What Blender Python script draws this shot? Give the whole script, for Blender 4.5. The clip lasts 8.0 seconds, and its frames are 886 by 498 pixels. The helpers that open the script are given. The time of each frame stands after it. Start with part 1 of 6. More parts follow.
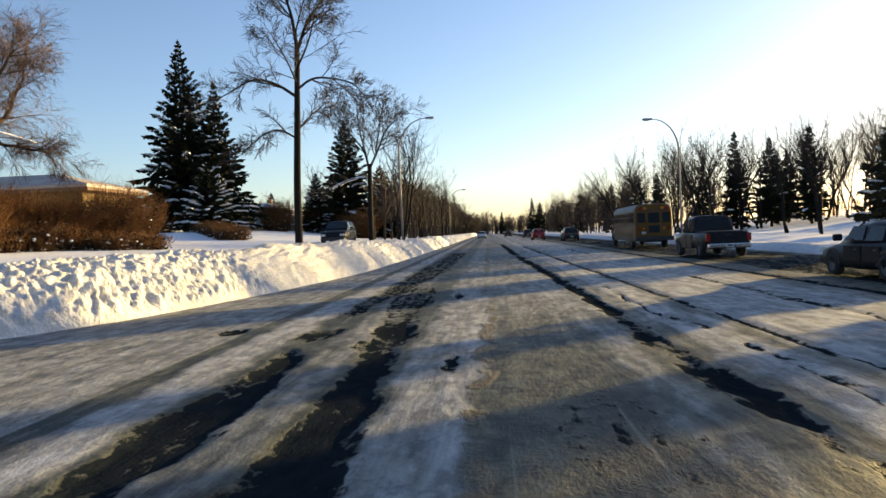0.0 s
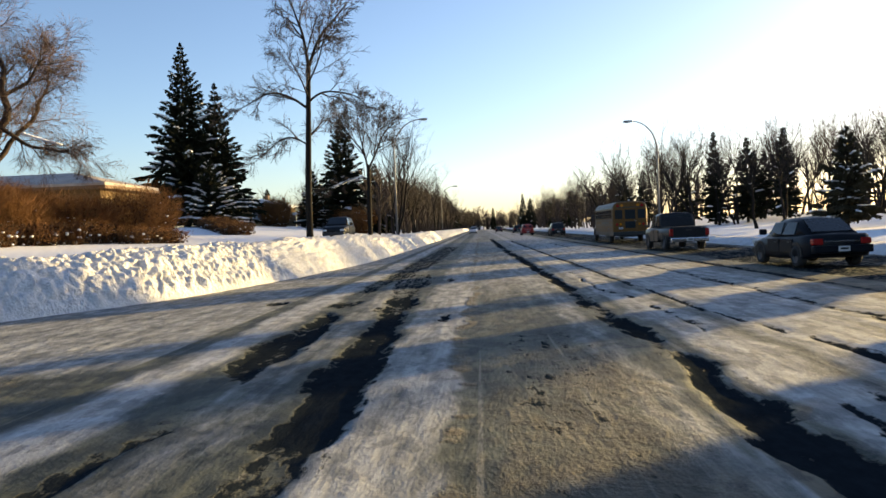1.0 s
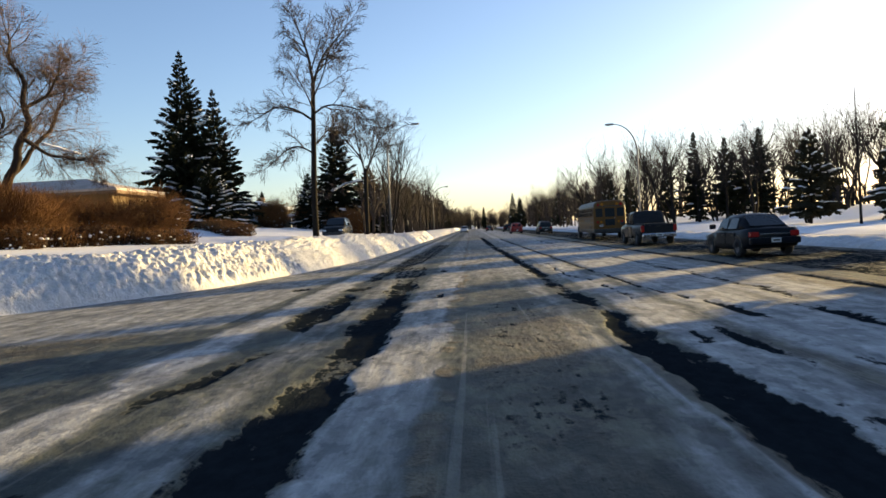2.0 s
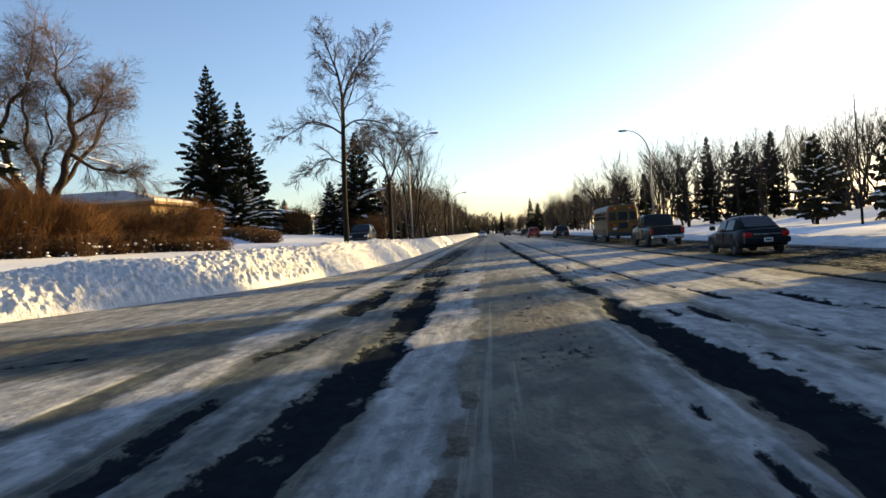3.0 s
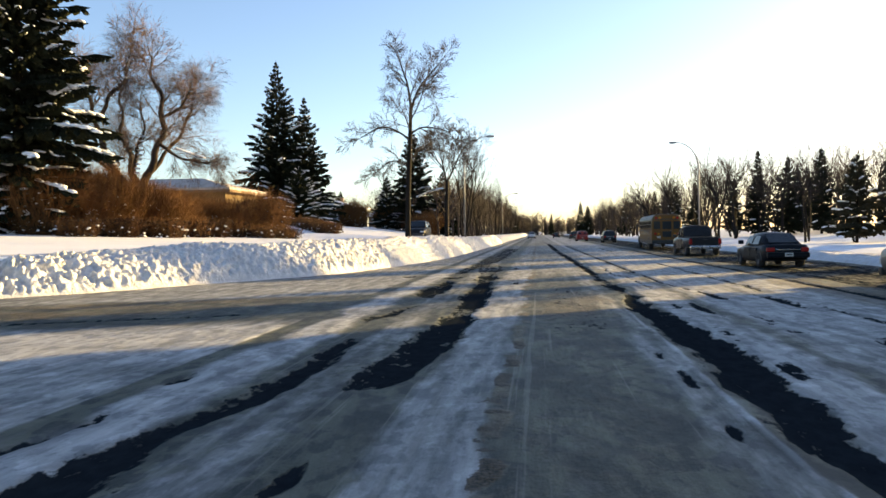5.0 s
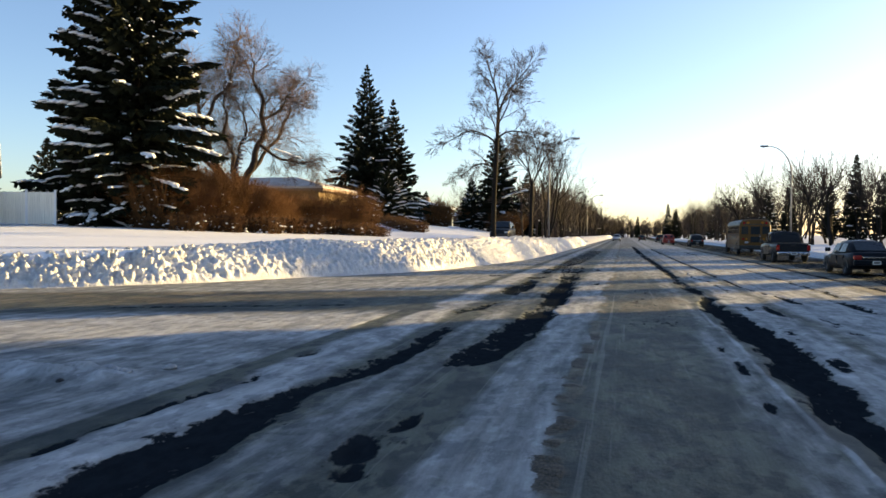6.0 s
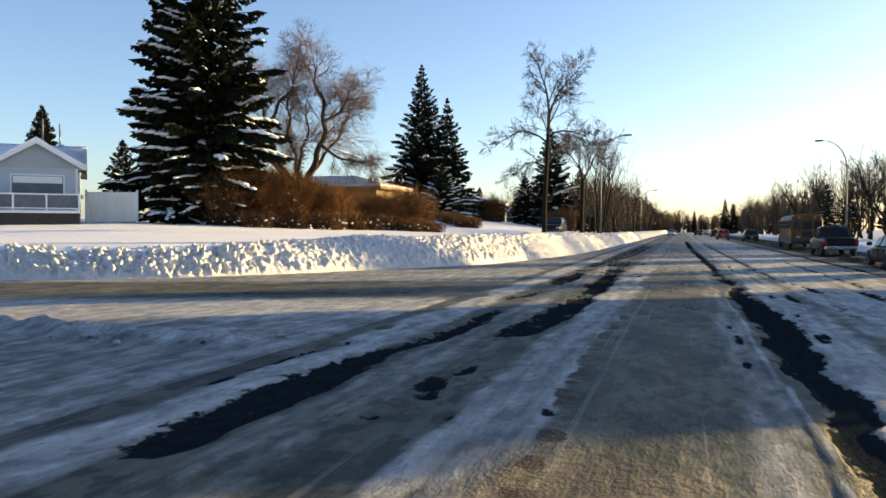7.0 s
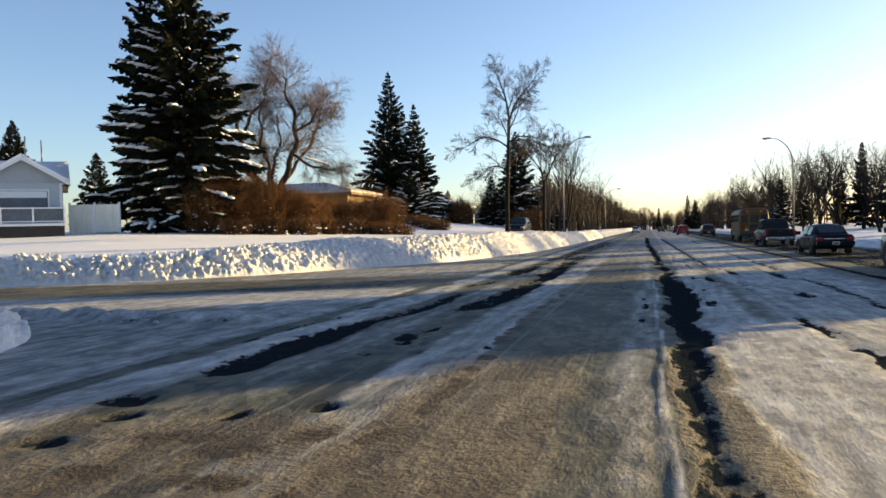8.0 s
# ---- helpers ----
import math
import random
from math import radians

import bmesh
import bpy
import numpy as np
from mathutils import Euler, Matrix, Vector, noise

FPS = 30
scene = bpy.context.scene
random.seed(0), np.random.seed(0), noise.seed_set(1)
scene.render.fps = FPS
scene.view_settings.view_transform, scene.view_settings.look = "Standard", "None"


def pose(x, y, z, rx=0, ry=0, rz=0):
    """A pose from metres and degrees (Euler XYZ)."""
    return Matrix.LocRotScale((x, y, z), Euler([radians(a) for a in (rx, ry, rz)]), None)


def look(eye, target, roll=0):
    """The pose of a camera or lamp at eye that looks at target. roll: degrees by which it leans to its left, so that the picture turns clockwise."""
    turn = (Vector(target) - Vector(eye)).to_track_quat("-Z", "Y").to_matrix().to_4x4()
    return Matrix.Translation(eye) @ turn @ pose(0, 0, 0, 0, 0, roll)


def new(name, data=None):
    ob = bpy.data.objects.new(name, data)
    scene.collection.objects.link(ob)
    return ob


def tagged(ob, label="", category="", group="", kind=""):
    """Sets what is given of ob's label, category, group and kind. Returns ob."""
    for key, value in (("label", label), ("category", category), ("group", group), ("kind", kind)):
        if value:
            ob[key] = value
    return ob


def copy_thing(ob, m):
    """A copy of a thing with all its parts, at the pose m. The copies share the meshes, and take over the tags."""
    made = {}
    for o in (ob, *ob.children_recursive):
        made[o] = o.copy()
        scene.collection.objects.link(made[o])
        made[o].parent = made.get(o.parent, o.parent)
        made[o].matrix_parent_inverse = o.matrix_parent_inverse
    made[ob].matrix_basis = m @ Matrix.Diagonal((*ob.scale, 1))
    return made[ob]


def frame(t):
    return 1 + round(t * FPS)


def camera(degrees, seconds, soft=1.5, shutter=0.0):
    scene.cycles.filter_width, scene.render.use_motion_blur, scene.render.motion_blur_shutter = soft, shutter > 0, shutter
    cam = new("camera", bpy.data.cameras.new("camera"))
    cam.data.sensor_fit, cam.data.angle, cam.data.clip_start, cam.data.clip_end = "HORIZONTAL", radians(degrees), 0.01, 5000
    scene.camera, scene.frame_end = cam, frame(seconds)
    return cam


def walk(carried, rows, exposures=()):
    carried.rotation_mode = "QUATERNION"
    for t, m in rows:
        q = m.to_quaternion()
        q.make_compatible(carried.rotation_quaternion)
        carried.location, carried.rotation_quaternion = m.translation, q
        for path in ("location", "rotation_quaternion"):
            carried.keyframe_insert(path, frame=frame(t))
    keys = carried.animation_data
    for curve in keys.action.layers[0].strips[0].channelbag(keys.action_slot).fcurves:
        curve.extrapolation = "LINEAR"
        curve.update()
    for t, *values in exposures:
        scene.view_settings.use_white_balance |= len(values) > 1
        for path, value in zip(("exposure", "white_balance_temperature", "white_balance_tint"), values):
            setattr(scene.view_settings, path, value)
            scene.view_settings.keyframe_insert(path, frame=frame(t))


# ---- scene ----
cam = camera(60.0, 8.0, soft=1.6)
# seconds, x, y, z, yaw, pitch, roll
ROWS = [
    (0, 0.123, -1.031, 1.618, 3.34, -1.16, 2.50),
    (0.5, 0.183, -3.185, 1.644, 3.32, -1.04, 2.07),
    (1, 0.287, -5.200, 1.609, 2.73, -1.53, 2.46),
    (1.5, 0.316, -7.116, 1.582, 2.24, -0.91, 2.41),
    (1.7, 0.392, -7.896, 1.571, 1.91, -1.49, 2.90),
    (2.8, 0.312, -11.330, 1.533, 2.88, -1.59, 3.79),
    (3, 0.299, -11.837, 1.528, 3.41, -1.09, 3.73),
    (3.5, 0.318, -13.098, 1.525, 3.77, -1.28, 3.23),
    (4, 0.333, -14.148, 1.564, 3.58, -1.21, 3.17),
    (4.2, 0.360, -14.560, 1.555, 3.68, -1.02, 3.50),
    (5.5, 0.292, -16.581, 1.668, 9.88, -1.35, -1.30),
    (6, 0.459, -17.418, 1.670, 13.25, -1.15, -0.29),
    (6.5, 0.697, -18.534, 1.754, 16.47, -1.28, 0.40),
    (7, 1.043, -19.714, 1.692, 17.24, -1.50, -0.12),
    (7.5, 1.500, -20.884, 1.604, 15.64, -1.89, 2.09),
    (8, 1.969, -22.641, 1.560, 15.00, -1.26, 1.47),
]
walk(cam, [(t, pose(x, y, z, 90 + pitch, roll, yaw)) for t, x, y, z, yaw, pitch, roll in ROWS],
     exposures=[(0.0, 1.37, 7450, 20), (0.5, 1.38, 7450, 20), (1.0, 1.46, 7450, 20), (1.5, 1.34, 7350, 20), (3.0, 1.42, 7450, 20), (3.5, 1.68, 7700, 20),
                (4.0, 1.92, 7900, 20), (5.5, 1.72, 7900, 20), (6.0, 1.60, 7450, 20), (7.0, 1.60, 7450, 20), (7.5, 1.62, 7450, 20), (8.0, 1.47, 7450, 20)])

# ---- world and sun ----
SUN_AZ, SUN_EL = 50.0, 8.3          # degrees to the right of +y, above the horizon
world = bpy.data.worlds.new("winter_sky")
scene.world = world
world.use_nodes = True
wn = world.node_tree.nodes
sky = wn.new("ShaderNodeTexSky")
sky.sky_type = "NISHITA"
sky.sun_disc = False
sky.sun_elevation = radians(SUN_EL)
sky.sun_rotation = radians(SUN_AZ)
sky.air_density, sky.dust_density, sky.ozone_density = 1.0, 1.8, 3.0
sky.altitude = 1100.0
wn["Background"].inputs["Strength"].default_value = 0.115
world.node_tree.links.new(sky.outputs["Color"], wn["Background"].inputs["Color"])
sun = new("sun", bpy.data.lights.new("sun", "SUN"))
sun.data.energy, sun.data.angle, sun.data.color = 5.0, radians(0.6), (1.0, 0.81, 0.36)
to_sun = Vector((math.sin(radians(SUN_AZ)) * math.cos(radians(SUN_EL)), math.cos(radians(SUN_AZ)) * math.cos(radians(SUN_EL)), math.sin(radians(SUN_EL))))
sun.matrix_world = look(tuple(to_sun * 120), (0, 0, 0))


# ---- materials ----
def mat(name, color, rough=0.7, metal=0.0, spread=0.15, scale=6.0, fine=40.0, bump=0.2, depth=0.02, coat=0.0, tint=None, stretch=(1, 1, 1), spec=0.5):
    """A surface with two scales of colour variation and fine relief, in metres."""
    m = bpy.data.materials.new(name)
    m.use_nodes = True
    nt = m.node_tree
    n, l = nt.nodes, nt.links
    b = n["Principled BSDF"]
    tc = n.new("ShaderNodeTexCoord")
    mp = n.new("ShaderNodeMapping")
    mp.inputs["Scale"].default_value = stretch
    l.new(tc.outputs["Object"], mp.inputs["Vector"])
    oi = n.new("ShaderNodeObjectInfo")
    shift = n.new("ShaderNodeVectorMath")
    shift.operation = "ADD"
    mul = n.new("ShaderNodeVectorMath")
    mul.operation = "SCALE"
    mul.inputs[0].default_value = (17.0, 31.0, 23.0)
    l.new(oi.outputs["Random"], mul.inputs["Scale"])
    l.new(mp.outputs["Vector"], shift.inputs[0])
    l.new(mul.outputs["Vector"], shift.inputs[1])
    big = n.new("ShaderNodeTexNoise")
    big.inputs["Scale"].default_value, big.inputs["Detail"].default_value = scale, 4.0
    small = n.new("ShaderNodeTexNoise")
    small.inputs["Scale"].default_value, small.inputs["Detail"].default_value = fine, 5.0
    l.new(shift.outputs["Vector"], big.inputs["Vector"])
    l.new(shift.outputs["Vector"], small.inputs["Vector"])
    add = n.new("ShaderNodeMath")
    add.operation = "MULTIPLY_ADD"
    add.inputs[1].default_value = 0.5
    l.new(small.outputs["Fac"], add.inputs[0])
    half = n.new("ShaderNodeMath")
    half.operation = "MULTIPLY"
    half.inputs[1].default_value = 0.5
    l.new(big.outputs["Fac"], half.inputs[0])
    l.new(half.outputs["Value"], add.inputs[2])
    ramp = n.new("ShaderNodeValToRGB")
    lo = [max(0.0, c * (1 - spread)) for c in color]
    hi = [min(1.0, c * (1 + spread)) for c in (tint or color)]
    ramp.color_ramp.elements[0].position, ramp.color_ramp.elements[0].color = 0.32, (*lo, 1)
    ramp.color_ramp.elements[1].position, ramp.color_ramp.elements[1].color = 0.68, (*hi, 1)
    l.new(add.outputs["Value"], ramp.inputs["Fac"])
    l.new(ramp.outputs["Color"], b.inputs["Base Color"])
    b.inputs["Roughness"].default_value, b.inputs["Metallic"].default_value = rough, metal
    b.inputs["Coat Weight"].default_value = coat
    b.inputs["Specular IOR Level"].default_value = spec
    if bump:
        bp = n.new("ShaderNodeBump")
        bp.inputs["Strength"].default_value, bp.inputs["Distance"].default_value = bump, depth
        l.new(add.outputs["Value"], bp.inputs["Height"])
        l.new(bp.outputs["Normal"], b.inputs["Normal"])
    return m


def glass(name, color=(0.02, 0.025, 0.03)):
    m = mat(name, color, rough=0.1, spread=0.3, scale=1.2, fine=9.0, bump=0.0, spec=0.2)
    return m


SNOW = mat("snow_bank", (0.62, 0.615, 0.62), 0.75, spread=0.22, scale=3.0, fine=16.0, bump=1.0, depth=0.09, spec=0.25)
DIRTY_SNOW = mat("dirty_street_snow", (0.36, 0.36, 0.37), 0.8, spread=0.25, scale=3.0, fine=14.0, bump=0.6, depth=0.03, spec=0.2)
SNOW_FIELD = mat("snow_field", (0.82, 0.82, 0.84), 0.7, spread=0.06, scale=0.5, fine=5.0, bump=0.5, depth=0.06, spec=0.25)
SNOW_CLUMP = mat("snow_clump", (0.84, 0.84, 0.86), 0.75, spread=0.05, scale=3.0, fine=14.0, bump=0.5, depth=0.03, spec=0.2)
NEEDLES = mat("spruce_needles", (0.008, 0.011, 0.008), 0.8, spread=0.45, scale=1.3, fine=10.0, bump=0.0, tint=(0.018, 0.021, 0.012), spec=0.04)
NEEDLES_BROWN = mat("pine_needles", (0.022, 0.022, 0.013), 0.75, spread=0.4, scale=1.3, fine=10.0, bump=0.0, tint=(0.036, 0.031, 0.016), spec=0.15)
BARK = mat("elm_bark", (0.015, 0.012, 0.010), 0.9, spread=0.45, scale=3.0, fine=22.0, bump=0.8, depth=0.03, stretch=(1, 1, 0.25), spec=0.15)
BARK_PALE = mat("willow_bark", (0.050, 0.036, 0.027), 0.9, spread=0.4, scale=3.0, fine=20.0, bump=0.8, depth=0.03, stretch=(1, 1, 0.25), spec=0.15)
TWIG = mat("twig_bark", (0.044, 0.033, 0.028), 0.85, spread=0.35, scale=2.0, fine=12.0, bump=0.0, spec=0.15)
TWIG_WILLOW = mat("willow_twig", (0.12, 0.078, 0.054), 0.85, spread=0.35, scale=1.0, fine=12.0, bump=0.0, spec=0.15)
SHRUB = mat("shrub_stem", (0.070, 0.034, 0.015), 0.85, spread=0.5, scale=1.2, fine=9.0, bump=0.0, tint=(0.15, 0.069, 0.025), spec=0.15)
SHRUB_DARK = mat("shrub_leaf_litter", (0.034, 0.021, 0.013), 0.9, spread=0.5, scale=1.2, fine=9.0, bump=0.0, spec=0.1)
SIDING = mat("pale_siding", (0.42, 0.48, 0.54), 0.6, spread=0.05, scale=0.8, fine=8.0, bump=0.1)
SIDING_GREY = mat("grey_siding", (0.34, 0.38, 0.42), 0.6, spread=0.06, scale=0.8, fine=8.0, bump=0.1)
OLD_SNOW = mat("thin_roof_snow", (0.46, 0.40, 0.36), 0.85, spread=0.3, scale=1.2, fine=9.0, bump=0.4, depth=0.04, spec=0.2)
TRIM = mat("white_trim", (0.74, 0.75, 0.76), 0.5, spread=0.05, scale=2.0, fine=20.0, bump=0.1)
STUCCO = mat("tan_stucco", (0.17, 0.108, 0.046), 0.9, spread=0.14, scale=1.5, fine=22.0, bump=0.5)
BROWN_WALL = mat("brown_brick_wall", (0.20, 0.125, 0.075), 0.9, spread=0.2, scale=2.0, fine=18.0, bump=0.4)
FENCE = mat("weathered_fence_board", (0.78, 0.75, 0.66), 0.8, spread=0.14, scale=2.0, fine=20.0, bump=0.4, stretch=(1, 1, 0.2))
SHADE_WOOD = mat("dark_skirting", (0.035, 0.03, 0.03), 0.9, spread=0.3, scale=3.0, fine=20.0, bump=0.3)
SHINGLE = mat("dark_shingle", (0.09, 0.08, 0.08), 0.9, spread=0.25, scale=3.0, fine=30.0, bump=0.4)
STEEL = mat("galvanised_steel", (0.13, 0.13, 0.135), 0.55, metal=0.3, spread=0.12, scale=2.0, fine=30.0, bump=0.1)
LAMP_HOOD = mat("lamp_hood_grey", (0.22, 0.22, 0.23), 0.5, metal=0.3, spread=0.12, scale=4.0, fine=30.0, bump=0.1)
LENS = mat("lamp_lens", (0.55, 0.55, 0.52), 0.2, spread=0.08, scale=5.0, fine=30.0, bump=0.05)
# bus yellow and roof white darkened well below real paint, as if backlit
YELLOW = mat("backlit_bus_yellow", (0.12, 0.050, 0.005), 0.55, spread=0.16, scale=1.3, fine=12.0, bump=0.05, coat=0.1, spec=0.3)
BUS_ROOF = mat("backlit_bus_roof", (0.12, 0.115, 0.10), 0.5, spread=0.07, scale=1.3, fine=12.0, bump=0.05)
BLACK = mat("black_trim", (0.014, 0.014, 0.015), 0.5, spread=0.3, scale=4.0, fine=30.0, bump=0.1)
RUBBER = mat("tyre_rubber", (0.018, 0.018, 0.019), 0.85, spread=0.3, scale=6.0, fine=40.0, bump=0.4)
RIM = mat("dirty_alloy", (0.10, 0.10, 0.105), 0.55, metal=0.4, spread=0.2, scale=6.0, fine=30.0, bump=0.1)
CHROME = mat("chrome", (0.62, 0.62, 0.63), 0.18, metal=1.0, spread=0.05, scale=6.0, fine=30.0, bump=0.0)
GLASS = glass("dark_vehicle_glass")
WINDOW = glass("house_window_glass", (0.10, 0.12, 0.15))
TAIL = mat("red_lens", (0.32, 0.012, 0.01), 0.2, spread=0.1, scale=10.0, fine=40.0, bump=0.05)
AMBER = mat("amber_lens", (0.50, 0.16, 0.01), 0.2, spread=0.1, scale=10.0, fine=40.0, bump=0.05)
HEADLIGHT = mat("clear_lens", (0.60, 0.60, 0.60), 0.15, spread=0.1, scale=10.0, fine=40.0, bump=0.05)
PLATE = mat("pale_plate", (0.55, 0.55, 0.56), 0.5, spread=0.06, scale=10.0, fine=40.0, bump=0.05)
PAINTS = {
    "slate": mat("slate_blue_car_paint", (0.008, 0.010, 0.014), 0.4, spread=0.14, scale=1.5, fine=14.0, bump=0.04, coat=0.05, spec=0.10),
    "black": mat("black_car_paint", (0.018, 0.019, 0.022), 0.3, spread=0.2, scale=1.5, fine=14.0, bump=0.04, coat=0.05, spec=0.10),
    "silver": mat("dusty_silver_car_paint", (0.07, 0.068, 0.064), 0.5, metal=0.1, spread=0.12, scale=1.5, fine=14.0, bump=0.04, coat=0.3),
    "red": mat("red_car_paint", (0.30, 0.025, 0.018), 0.3, spread=0.12, scale=1.5, fine=14.0, bump=0.04, coat=0.05, spec=0.25),
    "grey": mat("charcoal_car_paint", (0.014, 0.015, 0.017), 0.4, spread=0.15, scale=1.5, fine=14.0, bump=0.04, coat=0.05, spec=0.10),
    "white": mat("white_car_paint", (0.62, 0.62, 0.62), 0.3, spread=0.08, scale=1.5, fine=14.0, bump=0.04, coat=0.05, spec=0.25),
}


def road_material():
    """Packed snow, grey ice, sand and wet asphalt, mixed by how far the wheels have worn the surface."""
    m = bpy.data.materials.new("winter_road")
    m.use_nodes = True
    nt = m.node_tree
    n, l = nt.nodes, nt.links
    b = n["Principled BSDF"]
    tc = n.new("ShaderNodeTexCoord")

    def noise_at(scale, detail, stretch):
        mp = n.new("ShaderNodeMapping")
        mp.inputs["Scale"].default_value = stretch
        l.new(tc.outputs["Object"], mp.inputs["Vector"])
        t = n.new("ShaderNodeTexNoise")
        t.inputs["Scale"].default_value, t.inputs["Detail"].default_value = scale, detail
        t.inputs["Roughness"].default_value = 0.62
        l.new(mp.outputs["Vector"], t.inputs["Vector"])
        return t.outputs["Fac"]

    def attr(name):
        a = n.new("ShaderNodeAttribute")
        a.attribute_name = name
        return a.outputs["Fac"]

    def math_node(op, a, c, d=None):
        k = n.new("ShaderNodeMath")
        k.operation = op
        for i, v in enumerate((a, c, d)):
            if v is None:
                continue
            if isinstance(v, (int, float)):
                k.inputs[i].default_value = v
            else:
                l.new(v, k.inputs[i])
        return k.outputs["Value"]

    def step(v, lo, hi):
        k = n.new("ShaderNodeMapRange")
        k.interpolation_type = "SMOOTHSTEP"
        k.inputs["From Min"].default_value, k.inputs["From Max"].default_value = lo, hi
        l.new(v, k.inputs["Value"])
        return k.outputs["Result"]

    def mix(fac, a, c):
        k = n.new("ShaderNodeMix")
        k.data_type = "RGBA"
        l.new(fac, k.inputs["Factor"])
        for socket, v in ((k.inputs[6], a), (k.inputs[7], c)):
            if isinstance(v, tuple):
                socket.default_value = (*v, 1)
            else:
                l.new(v, socket)
        return k.outputs[2]

    crumb = noise_at(7.0, 7.0, (1.0, 0.5, 1.0))
    streak = noise_at(3.4, 5.0, (1.3, 0.16, 1.0))
    patch = noise_at(1.1, 4.0, (1.0, 0.5, 1.0))
    mottle = noise_at(3.2, 6.0, (1.0, 0.55, 1.0))
    grit = noise_at(42.0, 4.0, (1.0, 0.8, 1.0))
    jag = math_node("MULTIPLY_ADD", crumb, 0.75, math_node("MULTIPLY", streak, 0.55))
    bare = step(math_node("ADD", attr("asphalt"), math_node("MULTIPLY_ADD", jag, 2.1, -1.365)), 0.40, 0.60)
    white = step(math_node("ADD", attr("white"), math_node("MULTIPLY_ADD", jag, 0.8, -0.52)), 0.12, 0.75)
    dirt = step(math_node("ADD", attr("dirt"), math_node("MULTIPLY_ADD", crumb, 0.9, -0.45)), 0.2, 0.85)
    ice = mix(step(streak, 0.25, 0.78), (0.054, 0.060, 0.046), (0.124, 0.126, 0.094))
    ice = mix(math_node("MULTIPLY", step(patch, 0.46, 0.57), 0.85), ice, (0.034, 0.041, 0.036))
    ice = mix(math_node("MULTIPLY", step(mottle, 0.50, 0.57), 0.8), ice, (0.022, 0.029, 0.028))
    ice = mix(math_node("MULTIPLY", step(mottle, 0.44, 0.30), 0.4), ice, (0.17, 0.165, 0.155))
    scratch = math_node("MULTIPLY", step(noise_at(7.0, 3.0, (1.0, 0.012, 1.0)), 0.60, 0.68), 0.18)
    ice = mix(scratch, ice, (0.30, 0.285, 0.26))
    snow = mix(step(streak, 0.28, 0.72), (0.25, 0.252, 0.25), (0.45, 0.448, 0.435))
    snow = mix(math_node("MULTIPLY", step(crumb, 0.52, 0.66), 0.6), snow, (0.17, 0.17, 0.17))
    snow = mix(math_node("MULTIPLY", step(mottle, 0.52, 0.60), 0.55), snow, (0.13, 0.14, 0.145))
    snow = mix(math_node("MULTIPLY", step(mottle, 0.45, 0.32), 0.55), snow, (0.66, 0.66, 0.66))
    base = mix(white, ice, snow)
    sand = mix(step(grit, 0.3, 0.7), (0.044, 0.034, 0.022), (0.205, 0.165, 0.112))
    sand = mix(math_node("MULTIPLY", step(crumb, 0.46, 0.60), 0.45), sand, (0.25, 0.215, 0.16))
    sand = mix(math_node("MULTIPLY", step(streak, 0.5, 0.72), 0.6), sand, (0.28, 0.25, 0.20))
    sand = mix(math_node("MULTIPLY", step(patch, 0.44, 0.58), 0.75), sand, (0.060, 0.048, 0.034))
    base = mix(math_node("MULTIPLY", dirt, 0.9), base, sand)
    base = mix(math_node("MULTIPLY", scratch, 0.7), base, (0.36, 0.34, 0.30))
    loose = step(math_node("ADD", attr("gravel"), math_node("MULTIPLY_ADD", crumb, 1.5, math_node("MULTIPLY_ADD", grit, 0.9, -1.2))), 0.36, 0.56)
    base = mix(math_node("MULTIPLY", loose, 0.92), base, mix(step(grit, 0.35, 0.65), (0.006, 0.005, 0.004), (0.085, 0.062, 0.038)))
    tar = mix(crumb, (0.005, 0.0066, 0.0082), (0.023, 0.030, 0.036))
    base = mix(bare, base, tar)
    l.new(base, b.inputs["Base Color"])
    rough = math_node("MULTIPLY_ADD", bare, -0.02, 0.66)
    rough = math_node("MULTIPLY_ADD", white, 0.16, rough)
    l.new(rough, b.inputs["Roughness"])
    l.new(math_node("MULTIPLY_ADD", bare, -0.2, 0.2), b.inputs["Specular IOR Level"])
    height = math_node("MULTIPLY_ADD", crumb, 0.5, math_node("MULTIPLY_ADD", grit, 0.18, math_node("MULTIPLY", streak, 0.5)))
    height = math_node("MULTIPLY_ADD", bare, -0.5, height)
    height = math_node("MULTIPLY_ADD", math_node("MULTIPLY", dirt, noise_at(15.0, 5.0, (1.0, 0.9, 1.0))), 1.1, height)
    bp = n.new("ShaderNodeBump")
    bp.inputs["Strength"].default_value, bp.inputs["Distance"].default_value = 1.0, 0.035
    l.new(height, bp.inputs["Height"])
    l.new(bp.outputs["Normal"], b.inputs["Normal"])
    return m


ROAD = road_material()


